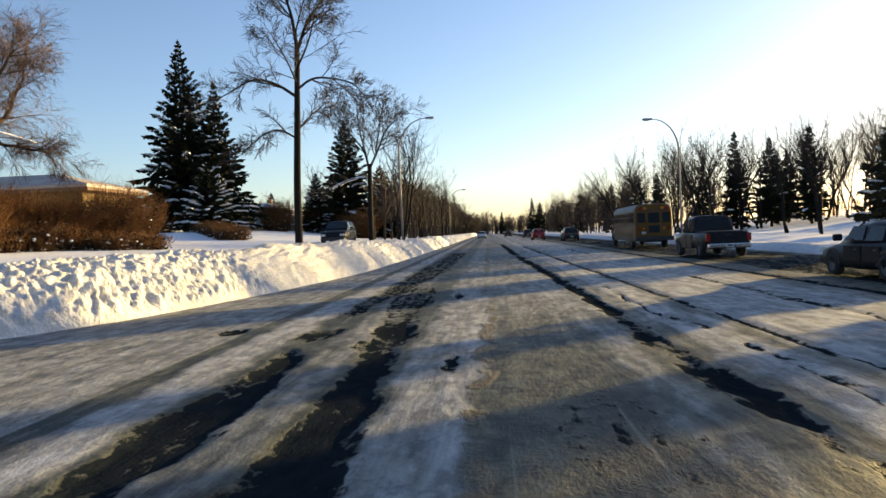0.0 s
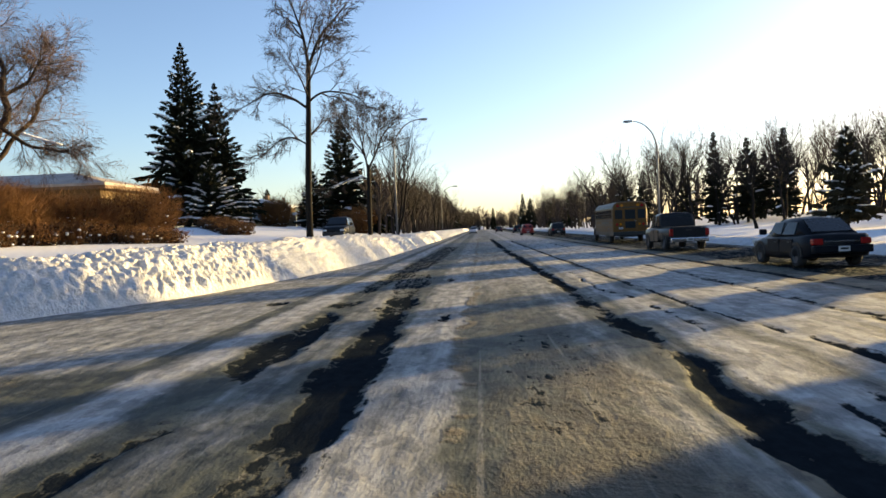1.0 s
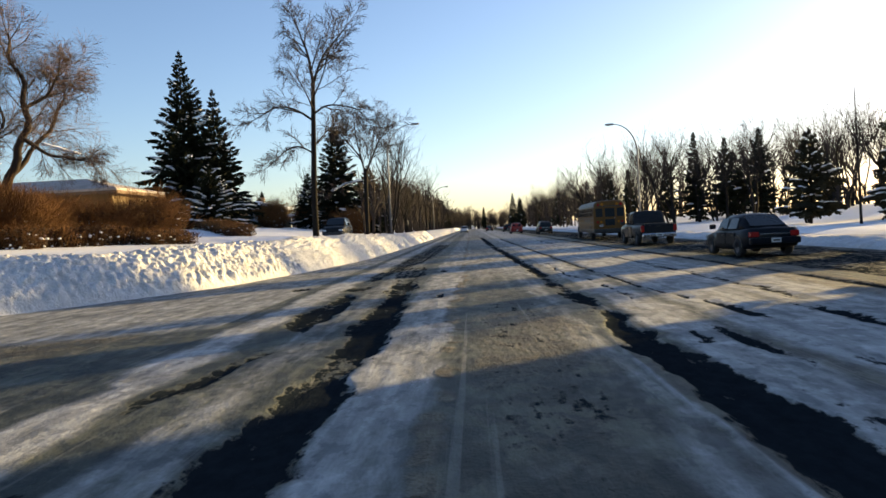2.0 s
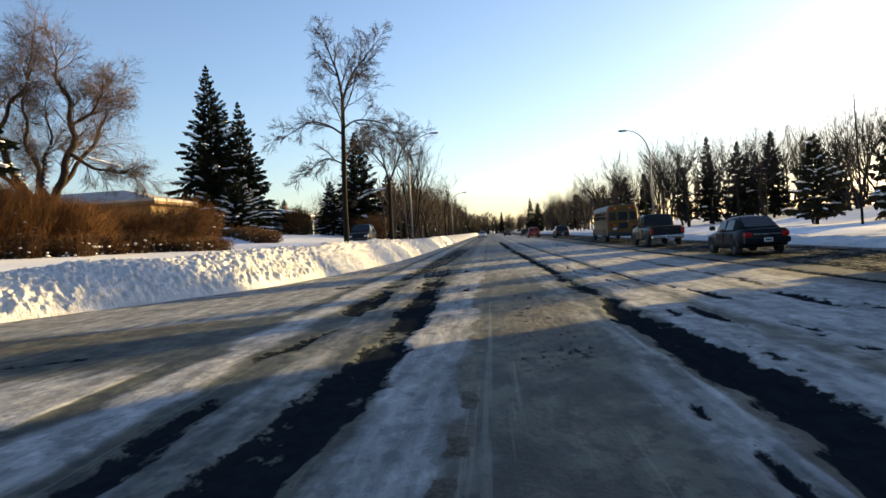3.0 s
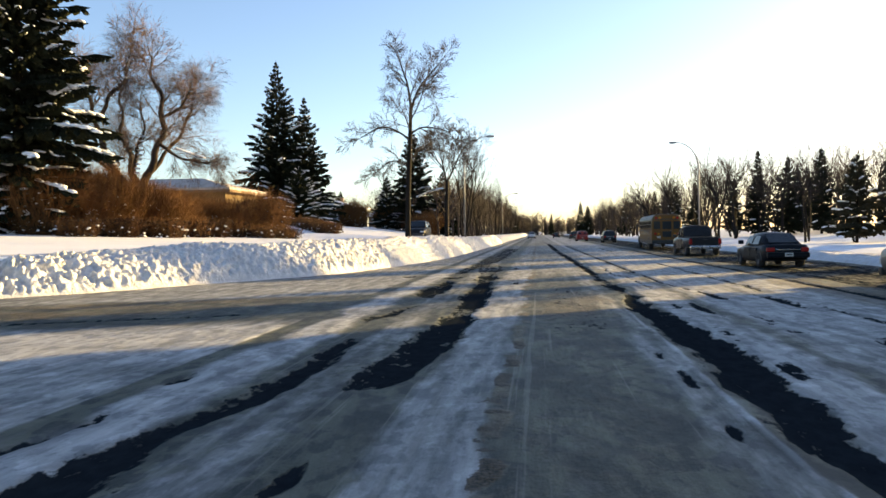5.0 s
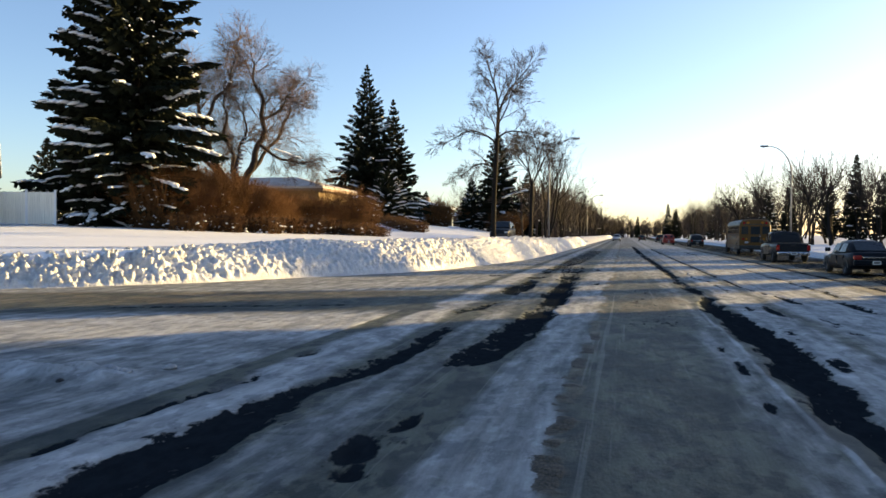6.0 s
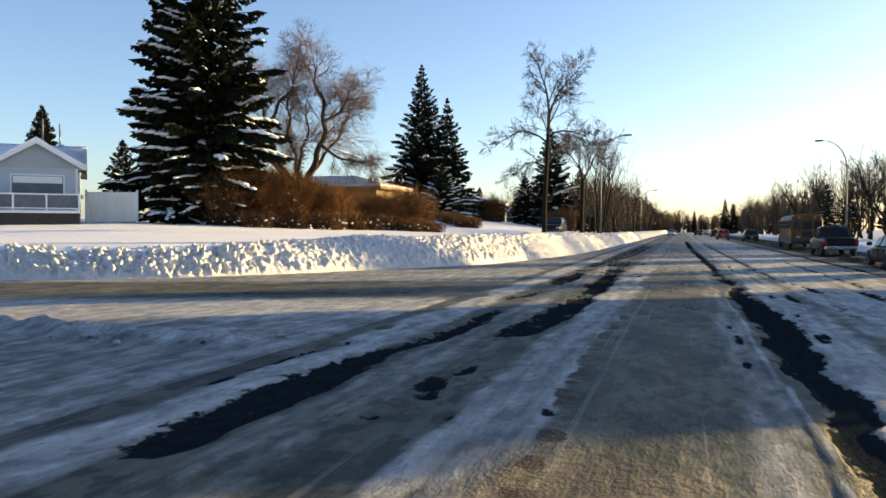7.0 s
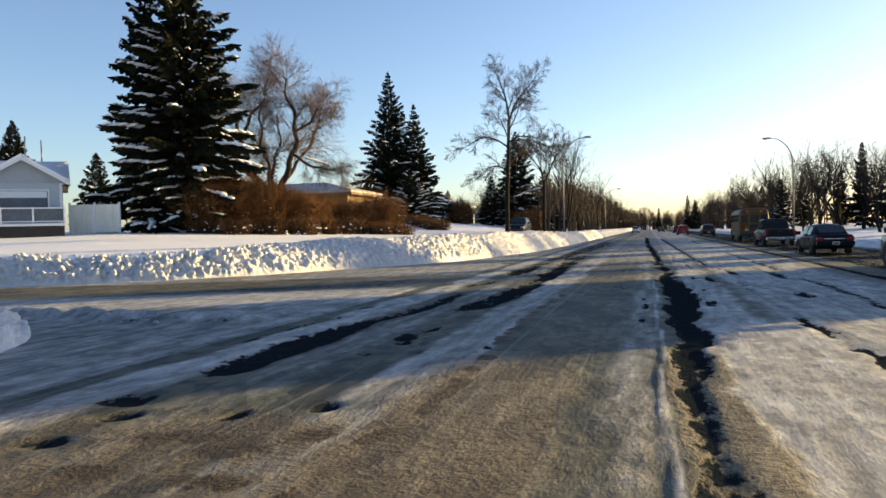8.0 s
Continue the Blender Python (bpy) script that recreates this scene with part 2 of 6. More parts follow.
# ---- mesh helpers ----
class Geo:
    """Gathers tubes, strips and lumps into one mesh."""

    def __init__(self):
        self.v, self.f = [], []

    def tube(self, pts, radii, sides=4, cap=True):
        base = len(self.v)
        k = len(pts)
        for i, p in enumerate(pts):
            d = (pts[min(i + 1, k - 1)] - pts[max(i - 1, 0)])
            d = d.normalized() if d.length > 1e-9 else Vector((0, 0, 1))
            a = d.orthogonal().normalized() if i == 0 else (last - d * last.dot(d)).normalized()
            last = a
            c = d.cross(a)
            for s in range(sides):
                w = 2 * math.pi * s / sides
                self.v.append(tuple(p + (a * math.cos(w) + c * math.sin(w)) * radii[i]))
        for i in range(k - 1):
            for s in range(sides):
                s2 = (s + 1) % sides
                q = base + i * sides
                self.f.append((q + s, q + s2, q + sides + s2, q + sides + s))
        if cap:
            self.f.append(tuple(base + s for s in reversed(range(sides))))
            self.f.append(tuple(base + (k - 1) * sides + s for s in range(sides)))

    def quad(self, a, b, c, d):
        base = len(self.v)
        self.v += [tuple(a), tuple(b), tuple(c), tuple(d)]
        self.f.append((base, base + 1, base + 2, base + 3))

    def lump(self, c, rx, ry, rz, turn=0.0, tilt=0.0, rng=random):
        """A small rounded clump with an uneven surface."""
        base = len(self.v)
        m = Matrix.Rotation(turn, 3, "Z") @ Matrix.Rotation(tilt, 3, "Y")
        rings = ((0.0, -0.75, 1), (0.8, -0.5, 6), (1.0, 0.0, 6), (0.72, 0.6, 6), (0.0, 0.95, 1))
        idx = []
        for rad, z, cnt in rings:
            row = []
            for s in range(cnt):
                w = 2 * math.pi * s / cnt + z
                j = 1 + rng.uniform(-0.22, 0.22)
                row.append(len(self.v))
                self.v.append(tuple(Vector(c) + m @ Vector((rad * rx * math.cos(w) * j, rad * ry * math.sin(w) * j, z * rz * j))))
            idx.append(row)
        for r0, r1 in zip(idx, idx[1:]):
            for s in range(6):
                s2 = (s + 1) % 6
                if len(r0) == 1:
                    self.f.append((r0[0], r1[s2], r1[s]))
                elif len(r1) == 1:
                    self.f.append((r0[s], r0[s2], r1[0]))
                else:
                    self.f.append((r0[s], r0[s2], r1[s2], r1[s]))

    def box(self, x0, y0, z0, x1, y1, z1):
        b = len(self.v)
        self.v += [(x0, y0, z0), (x1, y0, z0), (x1, y1, z0), (x0, y1, z0), (x0, y0, z1), (x1, y0, z1), (x1, y1, z1), (x0, y1, z1)]
        self.f += [(b, b + 3, b + 2, b + 1), (b + 4, b + 5, b + 6, b + 7), (b, b + 1, b + 5, b + 4), (b + 1, b + 2, b + 6, b + 5), (b + 2, b + 3, b + 7, b + 6), (b + 3, b, b + 4, b + 7)]

    def mesh(self, name, material, smooth=False):
        me = bpy.data.meshes.new(name)
        me.from_pydata(self.v, [], self.f)
        me.materials.append(material)
        if smooth:
            me.polygons.foreach_set("use_smooth", [True] * len(me.polygons))
        me.update()
        return me


def put(name, geo, material, parent=None, label="", smooth=False):
    """Links gathered geometry as one mesh object, under a thing where one is given."""
    ob = new(name, geo.mesh(name, material, smooth))
    if parent is not None:
        ob.parent = parent
    return tagged(ob, label)


def part(name, bm, material, parent, label="", smooth=False):
    me = bpy.data.meshes.new(name)
    bm.to_mesh(me)
    bm.free()
    me.materials.append(material)
    if smooth:
        me.polygons.foreach_set("use_smooth", [True] * len(me.polygons))
    ob = new(name, me)
    ob.parent = parent
    return tagged(ob, label)


def box_bm(x0, y0, z0, x1, y1, z1, bevel=0.0, segments=2):
    bm = bmesh.new()
    bmesh.ops.create_cube(bm, size=1.0)
    for v in bm.verts:
        v.co = Vector(((x0 + x1) / 2 + v.co.x * (x1 - x0), (y0 + y1) / 2 + v.co.y * (y1 - y0), (z0 + z1) / 2 + v.co.z * (z1 - z0)))
    if bevel:
        bmesh.ops.bevel(bm, geom=bm.edges[:], offset=bevel, segments=segments, affect="EDGES", profile=0.6)
    return bm


def thing(name, label, category, at=(0, 0, 0), turn=0.0, group="", kind=""):
    ob = new(name)
    ob.empty_display_size = 0.3
    ob.matrix_basis = pose(*at, 0, 0, turn)
    return tagged(ob, label, category, group, kind)


# ---- noise on arrays ----
def lattice(ix, iy, seed):
    h = (ix.astype(np.int64) * 374761393 + iy.astype(np.int64) * 668265263 + seed * 2246822519) & 0xFFFFFFFF
    h = ((h ^ (h >> 13)) * 1274126177) & 0xFFFFFFFF
    return ((h ^ (h >> 16)) & 0xFFFF) / 65535.0


def vnoise(x, y, seed=0):
    ix, iy = np.floor(x), np.floor(y)
    fx, fy = x - ix, y - iy
    fx, fy = fx * fx * (3 - 2 * fx), fy * fy * (3 - 2 * fy)
    a, b = lattice(ix, iy, seed), lattice(ix + 1, iy, seed)
    c, d = lattice(ix, iy + 1, seed), lattice(ix + 1, iy + 1, seed)
    return (a * (1 - fx) + b * fx) * (1 - fy) + (c * (1 - fx) + d * fx) * fy


def fractal(x, y, seed=0, octaves=4):
    total, amp, s = 0.0, 0.5, 0.0
    for o in range(octaves):
        total, s, amp, x, y = total + amp * vnoise(x, y, seed + o), s + amp, amp * 0.5, x * 2.03 + 5.1, y * 2.03 + 3.7
    return total / s


def sstep(v, lo, hi):
    t = np.clip((v - lo) / (hi - lo), 0, 1)
    return t * t * (3 - 2 * t)


# ---- plan of the road ----
FAR_EDGE = [(-4.9, 420), (-5.0, 75), (-5.2, 36), (-5.8, 27), (-6.9, 19), (-8.0, 14), (-9.5, 11), (-11.2, 8), (-13.0, 4.6), (-15.2, 1.8), (-19.0, -0.8), (-30, -5.2), (-80, -24.5)]
NEAR_EDGE = [(-80, -36.5), (-30, -17.4), (-20, -13.9), (-12.5, -11.2), (-9.6, -10.9), (-8.1, -11.9), (-7.0, -13.3), (-6.4, -14.9), (-6.1, -17.5), (-5.8, -24), (-5.6, -60)]
RIGHT_X = 14.2
OUTLINE = FAR_EDGE + NEAR_EDGE + [(RIGHT_X, -60), (RIGHT_X, 420)]


def edge_distance(px, py, line, closed=False):
    best = np.full(px.shape, 1e9)
    segs = list(zip(line, line[1:] + line[:1])) if closed else list(zip(line, line[1:]))
    for (ax, ay), (bx, by) in segs:
        dx, dy = bx - ax, by - ay
        t = np.clip(((px - ax) * dx + (py - ay) * dy) / (dx * dx + dy * dy), 0, 1)
        best = np.minimum(best, np.hypot(px - ax - t * dx, py - ay - t * dy))
    return best


def on_road(px, py):
    """Metres off the road: negative on it."""
    inside = np.zeros(px.shape, bool)
    for (ax, ay), (bx, by) in zip(OUTLINE, OUTLINE[1:] + OUTLINE[:1]):
        if ay == by:
            continue
        cross = ((ay > py) != (by > py)) & (px < (bx - ax) * (py - ay) / (by - ay) + ax)
        inside ^= cross
    d = edge_distance(px, py, OUTLINE, True)
    return np.where(inside, -d, d)


def grid_mesh(name, xs, ys, height, material, keep=None, attrs=None):
    gx, gy = np.meshgrid(xs, ys)
    px, py = gx.ravel(), gy.ravel()
    pz = height(px, py)
    w, h = len(xs), len(ys)
    i = (np.arange(h - 1)[:, None] * w + np.arange(w - 1)[None, :]).ravel()
    faces = np.stack([i, i + 1, i + w + 1, i + w], 1)
    used = np.ones(len(px), bool)
    if keep is not None:
        ok = keep(px, py)
        faces = faces[ok[faces].any(1)]
        used[:] = False
        used[faces.ravel()] = True
    remap = np.cumsum(used) - 1
    faces = remap[faces]
    px, py, pz = px[used], py[used], pz[used]
    me = bpy.data.meshes.new(name)
    me.vertices.add(len(px))
    me.vertices.foreach_set("co", np.stack([px, py, pz], 1).astype(np.float32).ravel())
    me.loops.add(faces.size)
    me.loops.foreach_set("vertex_index", faces.astype(np.int32).ravel())
    me.polygons.add(len(faces))
    me.polygons.foreach_set("loop_start", np.arange(0, faces.size, 4, dtype=np.int32))
    me.polygons.foreach_set("loop_total", np.full(len(faces), 4, dtype=np.int32))
    me.update(calc_edges=True)
    me.polygons.foreach_set("use_smooth", [True] * len(me.polygons))
    for key, fn in (attrs or {}).items():
        a = me.attributes.new(key, "FLOAT", "POINT")
        a.data.foreach_set("value", fn(px, py).astype(np.float32))
    me.materials.append(material)
    me.validate()
    return new(name, me)


def lawn(px, py):
    """Height of the snow-covered land round the road."""
    left = 1.08 + 1.05 * sstep(edge_distance(px, py, FAR_EDGE), 3, 32) + 0.10 * fractal(px / 5, py / 5, 3) + 0.5 * sstep(-px, 36, 90) + 1.0 * sstep(py, 48, 95) * sstep(-px, 12, 30)
    right = 0.08 + 0.3 * sstep(px, RIGHT_X, 20) + 1.3 * sstep(px, 26, 48) + 0.12 * fractal(px / 4, py / 4, 9)
    return np.where(px > 4, right, left)


def ground_height(px, py):
    off = on_road(px, py)
    side = sstep(off, 0.2, 1.6)
    return -0.08 * (1 - side) + lawn(px, py) * side


xs = np.concatenate([np.linspace(-1500, -130, 12), np.arange(-120, -20, 4.0), np.arange(-20, 28, 0.6), np.arange(28, 120, 4.0), np.linspace(130, 1500, 12)])
ys = np.concatenate([np.linspace(-800, -80, 8), np.arange(-60, -20, 4.0), np.arange(-20, 40, 0.7), np.arange(40, 430, 5.0), np.linspace(440, 2500, 12)])
tagged(grid_mesh("ground", xs, ys, ground_height, SNOW_FIELD), "snow-covered lawns and open land beside the road", "ground", kind="structure")


# ---- the road surface ----
def band(v, lo, hi, soft=0.12):
    return sstep(v, lo - soft, lo + soft) * (1 - sstep(v, hi - soft, hi + soft))


def warp(px, py):
    return px + 0.10 * (fractal(px * 0.3, py / 3.2, 21) - 0.5) + 0.30 * (fractal(px * 1.1, py / 1.1, 27, 3) - 0.5) + 0.20 * (fractal(px * 3.0, py * 1.5, 33, 3) - 0.5)


def present(py, seed, run, lo, hi):
    return sstep(fractal(py / run, py * 0 + seed * 7.3, seed, 3), lo, hi)


def stroke(x, y, knots, soft=0.12, ends=0.45):
    """A worn run along the road: knots of y, left side and right side."""
    k = np.array(knots)
    lo, hi = np.interp(y, k[:, 0], k[:, 1]), np.interp(y, k[:, 0], k[:, 2])
    return sstep(x, lo - soft, lo + soft) * (1 - sstep(x, hi - soft, hi + soft)) * band(y, k[0, 0], k[-1, 0], ends)


OUTER_RUT = [
    [(-15.2, -2.95, -2.6), (-14.4, -3.12, -2.5), (-12.7, -3.2, -2.44), (-11.6, -3.18, -2.5), (-9.8, -3.0, -2.6), (-8.9, -2.74, -2.36), (-6.9, -2.72, -2.26), (-5.2, -2.66, -2.32), (-4.4, -2.55, -2.45)],
    [(-2.3, -3.05, -2.7), (-0.6, -2.85, -2.45), (1.4, -2.55, -2.3)],
    [(3.1, -2.75, -2.3), (4.2, -2.9, -2.25), (5.6, -2.98, -2.22), (7.0, -2.88, -2.26), (8.8, -2.8, -2.38), (10.2, -2.9, -2.6)],
    [(10.8, -3.05, -2.4), (12.2, -2.85, -2.4)],
    [(14.0, -3.1, -2.6), (17.0, -3.1, -2.5), (20.0, -3.0, -2.2), (30.0, -3.0, -1.6), (60.0, -2.8, -1.5)],
]
INNER_RUT = [(-8.3, -1.8, -1.35), (-7.2, -1.75, -1.08), (-5.2, -1.7, -0.98), (-2.5, -1.55, -0.9), (-0.8, -1.4, -0.82), (1.5, -1.5, -0.8), (3.7, -1.68, -0.9), (7.0, -1.66, -1.12), (11.0, -1.8, -1.1), (15.0, -2.15, -1.2), (22.0, -2.7, -1.3)]
RIGHT_RUT = [(-20.0, 2.28, 2.6), (-16.0, 2.24, 2.58), (-12.0, 2.3, 2.78), (-9.0, 2.2, 2.85), (-5.0, 2.2, 2.9), (-1.0, 2.2, 2.85), (1.2, 2.24, 2.62), (2.6, 2.3, 2.72), (4.4, 2.42, 2.62), (6.0, 2.22, 2.62), (10.0, 2.16, 2.55), (19.0, 2.08, 2.46), (48.0, 1.6, 2.1), (90.0, 1.4, 1.9)]
SPOTS = [  # x, y, half width, half length
    (-2.85, -16.4, 0.32, 0.28), (-2.5, -16.95, 0.2, 0.24), (-2.5, -17.8, 0.24, 0.2), (-1.55, -16.75, 0.14, 0.2), (-0.86, -16.35, 0.14, 0.24),
    (-1.5, -11.9, 0.2, 0.5), (-1.42, -11.0, 0.12, 0.4), (-1.35, -12.5, 0.16, 0.2), (-1.57, -13.45, 0.12, 0.12), (-0.95, -13.3, 0.07, 0.12), (-0.11, -12.87, 0.085, 0.12),
    (-3.76, -12.5, 0.1, 0.35), (-3.7, -7.7, 0.1, 0.4), (-0.37, 8.3, 0.13, 0.7), (-0.68, 18.2, 0.16, 1.0), (-4.4, 12.2, 0.3, 0.6),
    (1.88, -7.5, 0.07, 0.5), (1.84, -9.65, 0.08, 0.45), (1.8, -5.8, 0.06, 0.4), (4.25, -3.5, 0.14, 0.22), (5.1, -5.0, 0.22, 0.9), (3.6, 0.2, 0.16, 1.6), (5.6, 1.6, 0.2, 2.0), (4.5, 3.0, 0.14, 1.2)]


def asphalt(px, py):
    x = warp(px, py)
    y = py + 1.1 * (fractal(px * 2.6, py * 0.7, 39, 3) - 0.5) + 0.5 * (fractal(px * 7.0, py * 2.0, 45, 2) - 0.5)
    a = np.zeros(px.shape)
    for k, run in enumerate(OUTER_RUT):
        a = np.maximum(a, (0.86, 0.6, 0.78, 0.7, 0.58)[k] * stroke(x, y, run, 0.17))
    inner = stroke(x, y, INNER_RUT, 0.2, 0.7) * (0.62 + 0.38 * np.maximum(present(py, 52, 2.4, 0.3, 0.5), sstep(-py, 0.5, 2.5)))
    a = np.maximum(a, 0.86 * inner * (1 - 0.4 * sstep(py, 10, 20)))
    # near end of the bare rut weakened, so the brown in dirt() shows
    a = np.maximum(a, 0.88 * (1 - 0.3 * sstep(-py, 12.6, 14.6)) * stroke(x, y, RIGHT_RUT, 0.14) * (0.6 + 0.4 * np.maximum(present(py, 63, 3.0, 0.2, 0.4), sstep(-py, -1.0, 1.0))))
    # thin tracks
    a = np.maximum(a, 0.75 * stroke(x, y, [(-12.0, -3.9, -3.76), (-9.4, -3.62, -3.5)], 0.06))
    a = np.maximum(a, 0.72 * stroke(x, y, [(-9.0, 2.95, 3.2), (-4.0, 2.95, 3.25), (4.0, 3.2, 3.32), (9.0, 3.38, 3.5), (13.0, 2.95, 3.1), (20.0, 3.0, 3.1)], 0.08) * present(py, 75, 2.0, 0.40, 0.55))
    a = np.maximum(a, 0.72 * stroke(x, y, [(-16.0, 4.35, 4.6), (-10.0, 4.2, 4.45), (-4.0, 4.1, 4.3), (2.0, 4.3, 4.45)], 0.1) * present(py, 83, 2.0, 0.40, 0.55))
    a = np.maximum(a, 0.85 * stroke(px + 0.3 * (x - px), py, [(3.0, 4.5, 4.6), (8.0, 4.0, 4.12), (18.0, 3.86, 4.0), (33.0, 3.65, 3.85), (74.0, 3.3, 3.6)], 0.06))
    a = np.maximum(a, 0.6 * band(x, 5.9, 6.2, 0.1) * present(py, 87, 3.0, 0.44, 0.58))
    a = np.maximum(a, 0.8 * band(px + 0.4 * (x - px), 7.85, 8.2, 0.12) * (0.6 + 0.4 * present(py, 91, 5.0, 0.3, 0.5)))
    a = np.maximum(a, 0.74 * band(x, 9.0, 13.9, 0.4) * (0.65 + 0.35 * fractal(px * 1.2, py / 4, 97)))
    # dark wet patches in the middle of the lane
    a = np.maximum(a, 0.58 * band(x, 0.4, 1.6, 0.3) * band(py, -5.0, 7.0, 1.5) * fractal(px * 1.3, py * 0.8, 99))
    for cx, cy, rx, ry in SPOTS:
        a = np.maximum(a, 0.9 * np.exp(-((((x + px) / 2 - cx) / rx) ** 2 + ((py - cy) / ry) ** 2)))
    # tracks that turn into the side street
    u, d = street(px, py)
    for c, w, seed in ((-3.4, 0.2, 101), (-0.9, 0.16, 103)):
        a = np.maximum(a, 0.62 * band(d + 0.5 * (fractal(u / 4, d * 0.4, seed) - 0.5), c - w, c + w, 0.15) * present(u, seed, 5.0, 0.45, 0.6) * sstep(-px, 4.6, 6.0))
    return np.clip(a, 0, 1)


def gravel(px, py):
    """Loose dark grit in patches."""
    x = warp(px, py)
    a = np.zeros(px.shape)
    for cx, cy, rx, ry in ((-1.6, -17.5, 0.5, 0.25), (-1.0, -17.75, 0.5, 0.3), (-0.6, -17.3, 0.3, 0.25), (-1.7, -18.4, 0.5, 0.22), (-0.7, -18.45, 0.4, 0.22), (-1.9, -19.2, 0.5, 0.3), (1.3, -16.6, 0.12, 0.3), (0.4, -16.4, 0.5, 0.6), (0.9, -18.0, 0.5, 0.8)):
        a = np.maximum(a, (0.75 if cx < -0.5 else 0.4) * np.exp(-(((x - cx) / rx) ** 2 + ((py - cy) / ry) ** 2)))
    a = np.maximum(a, 0.85 * band(x, -0.10, 0.10, 0.06) * present(py, 135, 0.4, 0.38, 0.55) * sstep(-py, 2.0, 6.0))
    return a


def street(px, py):
    """Metres along the side street and across it from its middle."""
    ux, uy = -0.93, -0.367
    ox, oy = px + 9.0, py + 3.2
    return ox * ux + oy * uy, -ox * uy + oy * ux


def white(px, py):
    x = warp(px, py)
    w = 0.66 * band(x, -0.95, 0.0, 0.12) * (0.55 + 0.6 * fractal(px * 1.5, py / 2.2, 109)) * (1 - 0.35 * sstep(py, 14, 30))
    w = np.maximum(w, 0.85 * band(x, -3.75, -3.02, 0.2) * (0.5 + 0.5 * fractal(px, py / 3, 111)))
    w = np.maximum(w, 0.85 * band(x, -3.5, -2.9, 0.15) * band(py, -16.0, -2.0, 0.8) * (0.5 + 0.5 * fractal(px * 2, py, 112)))
    w = np.maximum(w, 0.46 * band(x, -2.4, -1.66, 0.15) * (0.5 + 0.5 * fractal(px * 2, py / 2, 113)))
    w = np.maximum(w, 0.5 * band(x, 1.55, 2.1, 0.16) * (0.5 + 0.6 * fractal(px * 1.2, py / 3, 115)))
    w = np.maximum(w, 0.85 * band(x, 2.8, 3.7, 0.14) * (0.55 + 0.45 * fractal(px, py / 3, 119)))
    w = np.maximum(w, 0.85 * band(x, 3.9, 7.8, 0.3) * (0.45 + 0.6 * fractal(px * 0.9, py / 5, 121)))
    # far lanes whitened to hold the look of sun on them
    w = np.maximum(w, 0.5 * band(x, -1.0, 7.8, 0.5) * sstep(py, 4, 18) * (0.5 + 0.7 * fractal(px * 0.8, py / 6, 129)))
    # extra white puts the sunlit brightness of the near right side into the snow
    w = np.maximum(w, 0.95 * band(x, 2.65, 7.6, 0.3) * sstep(-py, 8.0, 11.0) * (0.55 + 0.55 * fractal(px * 0.9, py / 3, 125)))
    u, d = street(px, py)
    side = sstep(-px, 3.6, 4.6)
    w = np.where(side > 0.5, np.maximum(w * (px > -4.2), 0.34 + 0.75 * band(d, 1.3, 4.6, 0.8) * fractal(px * 0.4, py * 1.1, 123) + 0.3 * fractal(px * 0.3, py * 1.6, 127) - 0.4 * band(d, -5.0, 0.3, 0.6)), w)
    w = np.maximum(w, 0.85 * windrow(px, py))
    w = np.maximum(w, 1.0 * ridge(px, py))
    return np.clip(w, 0, 1)


def dirt(px, py):
    x = warp(px, py)
    g = 1.0 * band(x, -0.35, 1.35, 0.3) * sstep(-py, 12.6, 15.6)
    g = np.maximum(g, 0.4 * band(x, 1.2, 2.1, 0.2) * sstep(-py, 12.6, 15.6))
    g = np.maximum(g, 1.1 * band(x, -3.0, -0.2, 0.5) * sstep(-py, 15.9, 17.2) * (0.25 + 0.85 * fractal(px * 1.6, py * 1.6, 131)))
    g = np.maximum(g, 0.36 * band(x, 0.1, 1.5, 0.3))
    g = np.maximum(g, 0.8 * band(x, 0.25, 2.0, 0.35) * band(py, -1.6, 4.6, 1.4) * (0.2 + 0.9 * fractal(px * 1.7, py * 0.9, 133)))
    g = np.maximum(g, 0.85 * band(x, -0.08, 0.14, 0.08) * present(py, 135, 0.5, 0.36, 0.55))
    g = np.maximum(g, 0.22 * band(x, -12, -4.0, 0.8) * sstep(py, -4, 0))
    # near rut browned: grit, and the warm tone of sunlit asphalt in the colour
    g = np.maximum(g, 0.95 * band(x, 2.2, 2.85, 0.15) * sstep(-py, 12.0, 14.0))
    g = np.maximum(g, 0.4 * band(x, -6.0, -2.4, 0.5) * sstep(-py, 16.0, 17.4))
    g = np.maximum(g, 0.55 * band(x, 7.0, 8.6, 0.3))
    g = np.maximum(g, 0.3 * band(x, 9.0, 14.0, 0.4))
    u, d = street(px, py)
    g = np.maximum(g, 0.95 * band(d, -5.4, -0.9, 0.8) * sstep(-px, 4.0, 6.0) * fractal(px * 0.5, py * 1.5, 137))
    return np.clip(g * (1 - 0.9 * ridge(px, py)), 0, 1)


def road_height(px, py):
    a = asphalt(px, py)
    return 0.03 - 0.035 * sstep(a, 0.3, 0.8) + 0.02 * white(px, py) + 0.012 * (fractal(px * 6, py * 2.5, 141, 3) - 0.5) * (1 - a) + 0.02 * (fractal(px * 0.8, py * 0.5, 147) - 0.5) + 0.010 * ridge(px, py) + windrow(px, py) * (0.03 + 0.26 * fractal(px * 7.0, py * 7.0, 151, 4) ** 1.5)


def ridge(px, py):
    """Thin lip of snow along the edge of the right-hand rut."""
    line = 2.10 + 0.03 * np.sin(py * 0.9) + 0.10 * (fractal(py * 0.9, py * 0, 161) - 0.5)
    return np.exp(-((px - line) / 0.035) ** 2) * sstep(-py, -6, 4) * (0.6 + 0.4 * fractal(py * 2.5, py * 0, 163))


